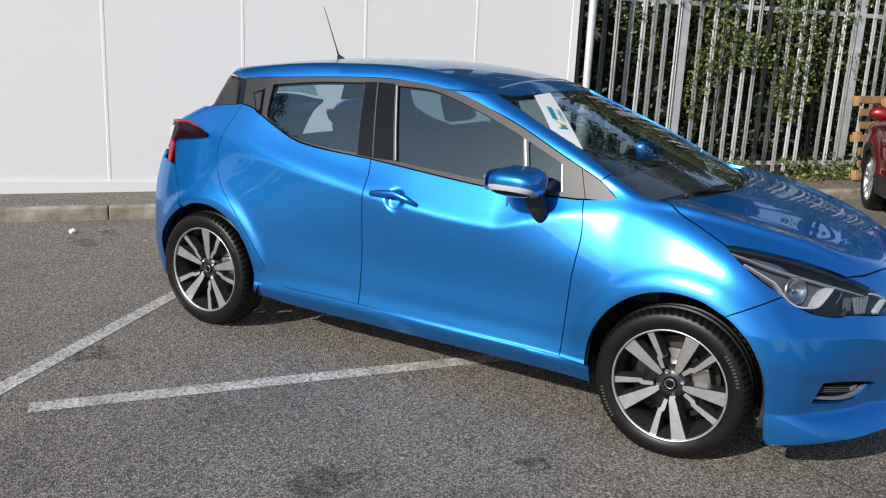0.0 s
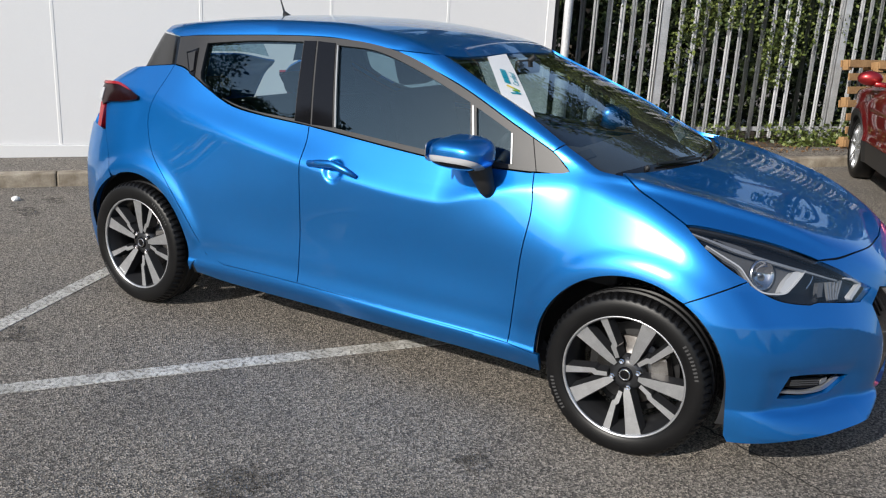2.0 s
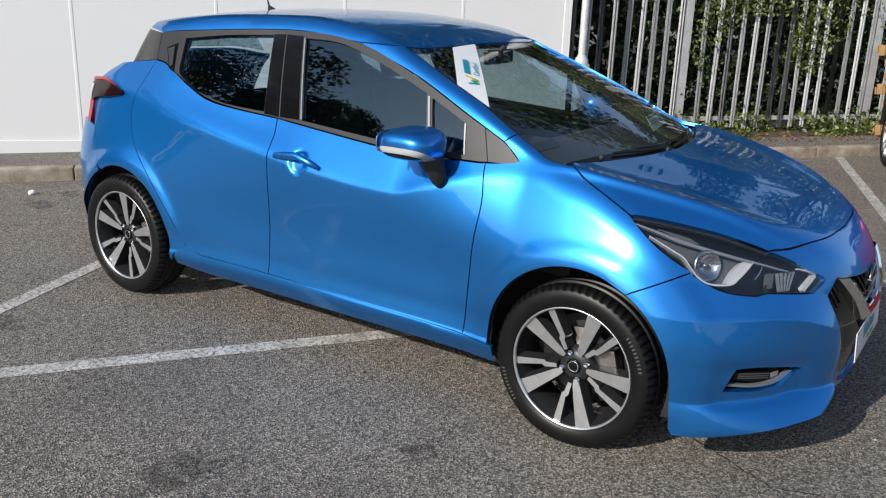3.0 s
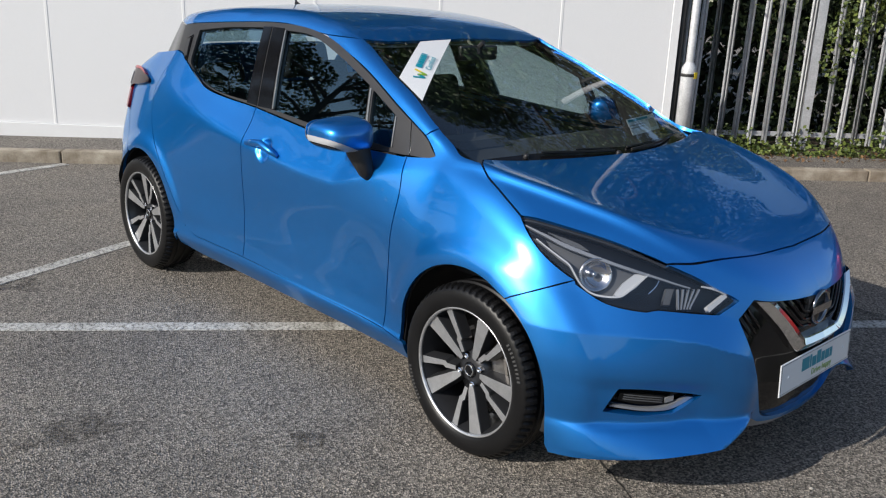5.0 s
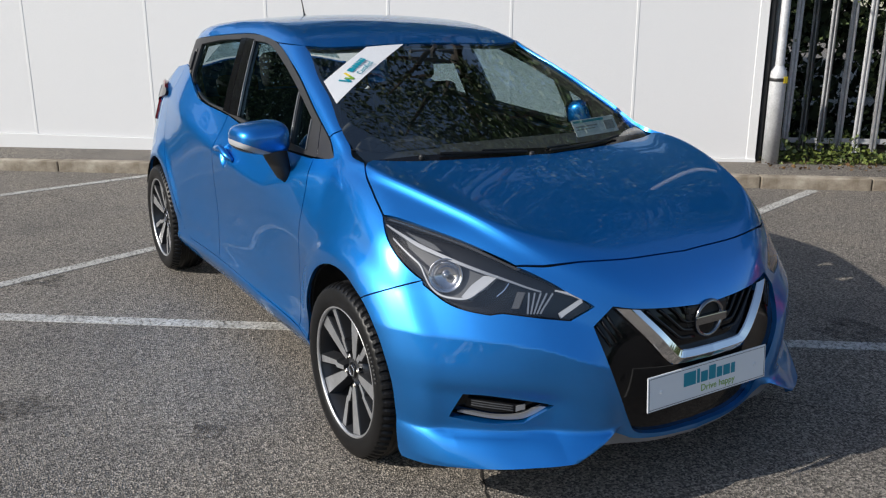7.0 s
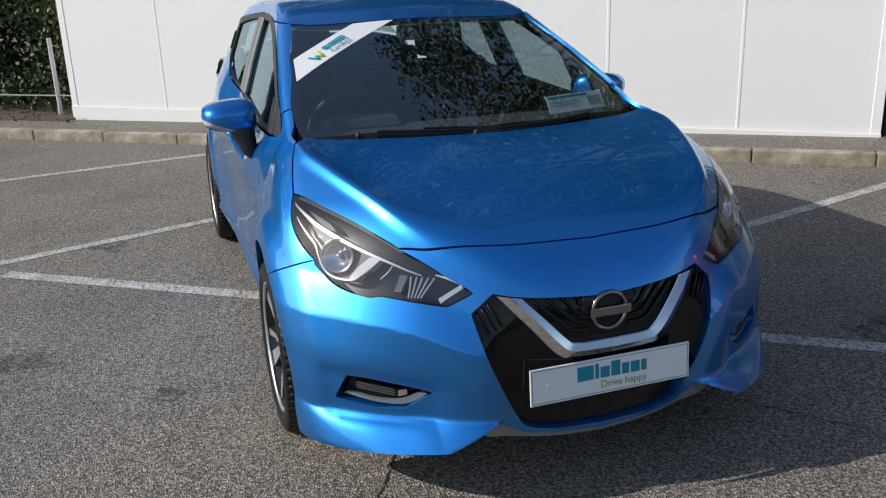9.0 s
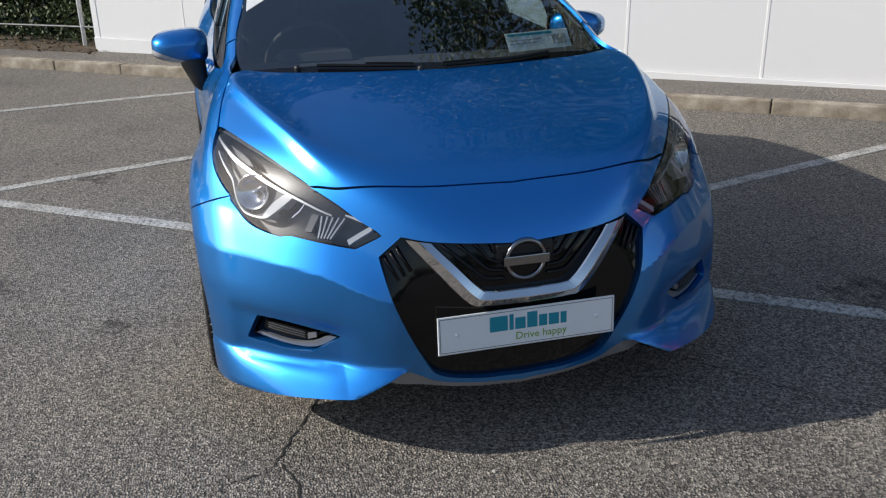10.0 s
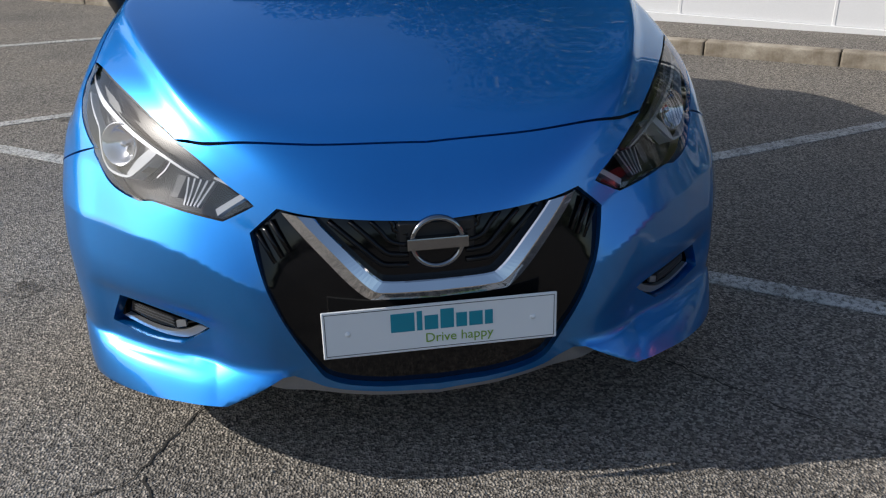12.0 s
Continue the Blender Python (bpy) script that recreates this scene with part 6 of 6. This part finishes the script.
PALLET_WOOD = mottled("pallet_wood", (0.28, 0.15, 0.06), (0.46, 0.28, 0.13), 5, 0.85, 0.4, 70, 0.003)


def leaves(name, centres, size, mat, rng, up=0.3, out=None):
    """Many small folded leaves, each of two bent quads, as one mesh."""
    n = len(centres)
    d = rng.normal(size=(n, 3))
    d /= np.linalg.norm(d, axis=1, keepdims=True)
    nor = rng.normal(size=(n, 3)) + np.array([0, 0, up]) + (out if out is not None else 0)
    nor -= d * np.sum(nor * d, 1, keepdims=True)
    nor /= np.linalg.norm(nor, axis=1, keepdims=True) + 1e-9
    side = np.cross(d, nor)
    s = size * rng.uniform(0.6, 1.25, (n, 1))
    tip, base = centres + d * s * 0.6, centres - d * s * 0.6
    l = centres + side * s * 0.42 + nor * s * 0.14
    r = centres - side * s * 0.42 + nor * s * 0.14
    verts = np.stack([base, l, tip, r], 1).reshape(-1, 3)
    faces = np.arange(4 * n).reshape(-1, 4)
    me = bpy.data.meshes.new(name)
    me.vertices.add(4 * n)
    me.vertices.foreach_set("co", verts.ravel())
    tri = np.concatenate([faces[:, [0, 1, 2]], faces[:, [0, 2, 3]]], 1).reshape(-1, 3)
    me.loops.add(tri.size)
    me.loops.foreach_set("vertex_index", tri.ravel())
    me.polygons.add(len(tri))
    me.polygons.foreach_set("loop_start", np.arange(0, tri.size, 3))
    me.polygons.foreach_set("loop_total", np.full(len(tri), 3))
    me.materials.append(mat)
    me.update(calc_edges=True)
    return me


def site(s, n, z):
    """Places along and away from the kerb."""
    s, n, z = np.broadcast_arrays(s, n, z)
    return np.stack([-4.70 + 0.6126 * s - 0.7904 * n, -0.70 + 0.7904 * s + 0.6126 * n, z], -1)


def lumps(p, scale, seed):
    return np.array([noise.noise(Vector(q) * scale + Vector((seed, 0, 0))) for q in p])


DARK_STEEL = mottled("dull_dark_steel", (0.06, 0.065, 0.07), (0.12, 0.125, 0.13), 6, 0.55, 0.1, 80, 0.001, 0.5)
rng = np.random.default_rng(4)
FENCE_N = 1.06
fence = empty("palisade_fence", KERB, label="galvanised steel palisade fence with pointed W-section pales", category="fence")
bm = bmesh.new()
w, t = 0.034, 0.003
shape = [(-w, 0.012), (-w * 0.62, 0.0), (-w * 0.3, 0.0), (0, 0.012), (w * 0.3, 0.0), (w * 0.62, 0.0), (w, 0.012)]
lo = [bm.verts.new((x, y, 0.16)) for x, y in shape]
hi = [bm.verts.new((x, y, 2.33)) for x, y in shape]
tops = [bm.verts.new((x * 0.35, y, 2.45)) for x, y in shape]
for a, b in ((lo, hi), (hi, tops)):
    for i in range(len(shape) - 1):
        bm.faces.new((a[i], a[i + 1], b[i + 1], b[i]))
bmesh.ops.solidify(bm, geom=bm.faces[:], thickness=t)
pale = bm_mesh("pale", bm, GALV)
bm = bmesh.new()
for lo, hi in (((-0.05, 0.02, 0.05), (0.05, 0.028, 2.5)), ((-0.05, 0.11, 0.05), (0.05, 0.118, 2.5)), ((-0.004, 0.028, 0.05), (0.004, 0.11, 2.5))):
    box(bm, lo, hi)
post = bm_mesh("post", bm, GALV)
posts = [7.73 + 2.63 * k for k in range(-1, 3)]
for s in posts:
    if s > 6.1:
        part("post", post, GALV, fence, m=pose(s, FENCE_N - 0.02, 0))
s = 6.33
while s < 14.2:
    if min(abs(s - q) for q in posts) > 0.075:
        part("pale", pale, GALV, fence, m=pose(s, FENCE_N - 0.015, random.uniform(-0.015, 0.015), random.uniform(-0.5, 0.5), random.uniform(-0.6, 0.6), random.uniform(-4, 4)))
    s += 0.163
for z in (0.24, 2.08):
    bm = bmesh.new()
    box(bm, (6.15, FENCE_N + 0.012, z), (14.3, FENCE_N + 0.018, z + 0.05))
    box(bm, (6.15, FENCE_N + 0.018, z), (14.3, FENCE_N + 0.06, z + 0.005))
    part("rail", bm, GALV, fence)
railing = empty("low_railing", KERB, label="low dark steel railing in front of the hedge", category="railing")
for z in (0.33,):
    bm = bmesh.new()
    tube(bm, [(-9, 1.02, z), (-2.25, 1.02, z)], 0.014, 8)
    part("rail", bm, DARK_STEEL, railing)
for s in (-2.66, -4.5, -6.4, -8.4):
    bm = bmesh.new()
    tube(bm, [(s, 1.02, 0.1), (s, 1.02, 1.0)], 0.026, 8)
    part("post", bm, GALV, railing)

# hedge behind the fence, in three layers of leaf
def hedge_cloud(count, s0, s1, n0, n1, z0, z1, hole, seed, scale=1.6):
    p = site(rng.uniform(s0, s1, count), rng.uniform(n0, n1, count), rng.uniform(z0, z1, count))
    return p[lumps(p, scale, seed) > hole]


tagged(part("hedge", leaves("hedge", hedge_cloud(26000, 6.2, 15.5, 1.28, 1.9, 0.1, 3.3, -0.12, 3.0), 0.055, HEDGE, rng), HEDGE), "dense dark green hedge behind the palisade fence", "hedge", kind="stuff")
tagged(part("hedge_back", leaves("hedge_back", hedge_cloud(20000, 6.2, 16.5, 1.9, 2.4, 0.05, 3.6, -9, 5.0), 0.12, SHADE_TONED_LEAF, rng), SHADE_TONED_LEAF), "inner leaves of the hedge, coloured dark for the shade inside it", "hedge", kind="stuff")
p = site(rng.normal(8.75, 0.75, 17000), rng.uniform(0.96, 1.31, 17000), rng.uniform(0.75, 3.2, 17000))
keep = (lumps(p, 1.5, 9.0) + 0.30 * (p[:, 2] - 1.75)) > 0.05
tagged(part("ivy", leaves("ivy", p[keep], 0.042, IVY, rng, out=np.array([0.5, -0.4, 0.2])), IVY), "light green ivy climbing through the fence", "ivy", kind="stuff")
p = site(rng.uniform(6.3, 14, 2600), rng.uniform(0.98, 1.28, 2600), rng.uniform(0.15, 3.0, 2600))
tagged(part("ivy_strands", leaves("ivy_strands", p[lumps(p, 2.2, 1.0) > 0.16], 0.038, IVY, rng), IVY), "sparse ivy leaves between the fence pales", "ivy", kind="stuff")
ns = rng.uniform(0.66, 1.3, 9000)
p = site(rng.uniform(6.2, 14.5, 9000), ns, 0.10 + rng.uniform(0, 1, 9000) ** 2 * 0.24 * np.clip((ns - 0.60) / 0.35, 0.1, 1))
tagged(part("ground_ivy", leaves("ground_ivy", p[lumps(p, 2.6, 4.0) > -0.12], 0.045, IVY, rng, up=1.5), IVY), "ivy covering the verge at the fence foot", "ivy", kind="stuff")
p = site(rng.uniform(6.2, 14.5, 900), rng.uniform(0.35, 0.95, 900), 0.106 + rng.uniform(0, 0.012, 900))
tagged(part("leaf_litter", leaves("leaf_litter", p, 0.035, DEAD, rng, up=6), DEAD), "dry brown leaf litter on the verge", "leaves", kind="stuff")
tagged(part("hedge_left", leaves("hedge_left", hedge_cloud(52000, -12, -2.25, 1.12, 1.75, 0.08, 3.2, -0.22, 8.0), 0.048, HEDGE, rng), HEDGE), "dense green hedge beside the white building", "hedge", kind="stuff")
tagged(part("hedge_left_back", leaves("hedge_left_back", hedge_cloud(20000, -12.5, -2.25, 1.75, 2.2, 0.05, 3.4, -9, 5.0), 0.12, SHADE_TONED_LEAF, rng), SHADE_TONED_LEAF), "inner leaves of the hedge, coloured dark for the shade inside it", "hedge", kind="stuff")
p = site(rng.uniform(-10, -2, 700), rng.uniform(0.5, 1.1, 700), 0.106 + rng.uniform(0, 0.012, 700))
tagged(part("leaf_litter", leaves("leaf_litter", p, 0.035, DEAD, rng, up=6), DEAD), "dry brown leaf litter on the verge", "leaves", kind="stuff")
bm = bmesh.new()
box(bm, (6.18, 0.70, 0.06), (15, 2.0, 0.108))
box(bm, (-14, 0.6, 0.06), (-2.24, 2.0, 0.108))
SOIL = mottled("verge_soil", (0.05, 0.035, 0.022), (0.12, 0.09, 0.06), 4, 0.95, 0.8, 50, 0.01)
tagged(part("verge", bm, SOIL, m=KERB), "bare brown soil strip under the hedge", "soil", kind="structure")

# steel pole at the corner of the building
pole = empty("steel_pole", KERB @ pose(6.285, 0.70, 0), label="galvanised steel pole with a thicker base and a yellow tag", category="pole")
bm = bmesh.new()
lathe(bm, [(0.0, 0.09), (0.072, 0.09), (0.072, 0.90), (0.068, 0.935), (0.045, 0.975), (0.039, 0.985)], 28, "z")
part("base_sleeve", bm, GALV, pole, "thick galvanised base sleeve", True)
bm = bmesh.new()
lathe(bm, [(0.039, 0.97), (0.039, 4.2), (0.0, 4.2)], 24, "z")
part("shaft", bm, GALV, pole, smooth=True)
bm = bmesh.new()
lathe(bm, [(0.073, 0.85), (0.0745, 0.852), (0.0745, 0.878), (0.073, 0.88)], 28, "z")
part("strap", bm, BLACK_MATT, pole, "dark strap", True)
bm = bmesh.new()
box(bm, (0.0, -0.0765, 0.835), (0.042, -0.07, 0.895), 0.002, pose(0, 0, 0, 0, 0, 25))
part("tag", bm, YELLOW, pole, "yellow tag")
# added black bar that stands in for the dark gap beside the wall
bm = bmesh.new()
tube(bm, [(6.205, 0.80, 0.1), (6.205, 0.80, 3.4)], 0.03, 12)
tagged(part("gap_bar", bm, BLACK_MATT, m=KERB), "black bar standing in for the dark gap between the white building and the pole", "pipe")


def pallet():
    ob = empty("wooden_pallet", label="weathered wooden pallet stood on end against the fence", category="pallet", group="pallets by the fence")
    bm = bmesh.new()
    box(bm, (0, 0, 0), (1.0, 0.10, 0.022), 0.003)
    board = bm_mesh("board", bm, PALLET_WOOD)
    bm = bmesh.new()
    box(bm, (0, 0, 0), (0.10, 0.14, 0.085), 0.004)
    block = bm_mesh("block", bm, PALLET_WOOD)
    for y in np.linspace(0, 1.1, 7):
        part("board", board, PALLET_WOOD, ob, m=pose(0, y, 0.107))
    for y in (0, 0.55, 1.1):
        part("board", board, PALLET_WOOD, ob, m=pose(0, y, -0.022))
        for x in (0, 0.45, 0.9):
            part("block", block, PALLET_WOOD, ob, m=pose(x, y, 0.011) if y < 1 else pose(x, y - 0.04, 0.011))
    return ob


first = pallet()
first.matrix_basis = KERB @ pose(10.16, 0.68, 0.10, 0, 0, 8) @ pose(0, 0, 0, 82, 0, 0) @ Matrix.Scale(0.86, 4)
copy_thing(first, KERB @ pose(10.42, 0.46, 0.10, 0, 0, -4) @ pose(0, 0, 0, 80, 0, 0))

# ---- trees and the far edge of the place ----
def tree(x, y, height, spread, seed, count=17000, size=0.15):
    r = np.random.default_rng(seed)
    ob = empty("tree", pose(x, y, 0), label="tall broadleaf tree with a full green crown", category="tree", group="trees round the car park")
    bm = bmesh.new()
    tube(bm, [(0, 0, 0), (0.1, 0.05, height * 0.25), (0.0, 0.15, height * 0.5), (0.1, 0.1, height * 0.8)], [0.30, 0.24, 0.16, 0.05], 10)
    centres = []
    for k in range(15):
        a, h = r.uniform(0, 2 * math.pi), r.uniform(0.32, 0.9)
        reach = spread * r.uniform(0.45, 0.95) * (1.15 - abs(h - 0.55))
        e = Vector((reach * math.cos(a), reach * math.sin(a), height * (h + 0.06)))
        tube(bm, [(0.05, 0.1, height * h * 0.8), tuple(e * 0.5 + Vector((0, 0, height * h * 0.42))), tuple(e)], [0.09, 0.06, 0.02], 6)
        centres.append((*e, spread * r.uniform(0.28, 0.45)))
    centres.append((0, 0, height * 0.93, spread * 0.35))
    part("trunk", bm, BARK, ob, smooth=True)
    c = np.array(centres)[r.integers(0, len(centres), count)]
    d = r.normal(size=(count, 3))
    d *= (r.uniform(0.2, 1, (count, 1)) ** 0.4) / np.linalg.norm(d, axis=1, keepdims=True)
    part("crown", leaves("crown", c[:, :3] + d * c[:, 3:] * [1, 1, 0.75], size, TREE_LEAF, r), TREE_LEAF, ob)
    return ob


tree(-9.0, 8.5, 17.0, 5.6, 1)
tree(-4.5, 12.5, 11.0, 3.8, 2)
tree(-5.5, 9.6, 14.0, 4.6, 6)
tree(-9.7, 5.1, 9.0, 3.2, 7)
tree(-13.5, 3.0, 11.5, 4.0, 3)
tree(-14.0, -9.5, 9.5, 4.0, 4)
tree(1.5, 15.5, 10.0, 3.6, 5)
count = 16000
a = rng.uniform(0, 2 * math.pi, count)
top = 4.5 + 2.2 * np.sin(a * 5 + 1) + 1.3 * np.sin(a * 13 + 2) + 0.8 * np.sin(a * 29)
d = rng.uniform(42, 50, count)
p = np.stack([d * np.cos(a), d * np.sin(a), rng.uniform(0, 1, count) ** 0.8 * top], 1)
tagged(part("backdrop", leaves("backdrop", p, 1.1, HEDGE, rng), HEDGE), "distant belt of trees round the car park", "trees", kind="stuff")
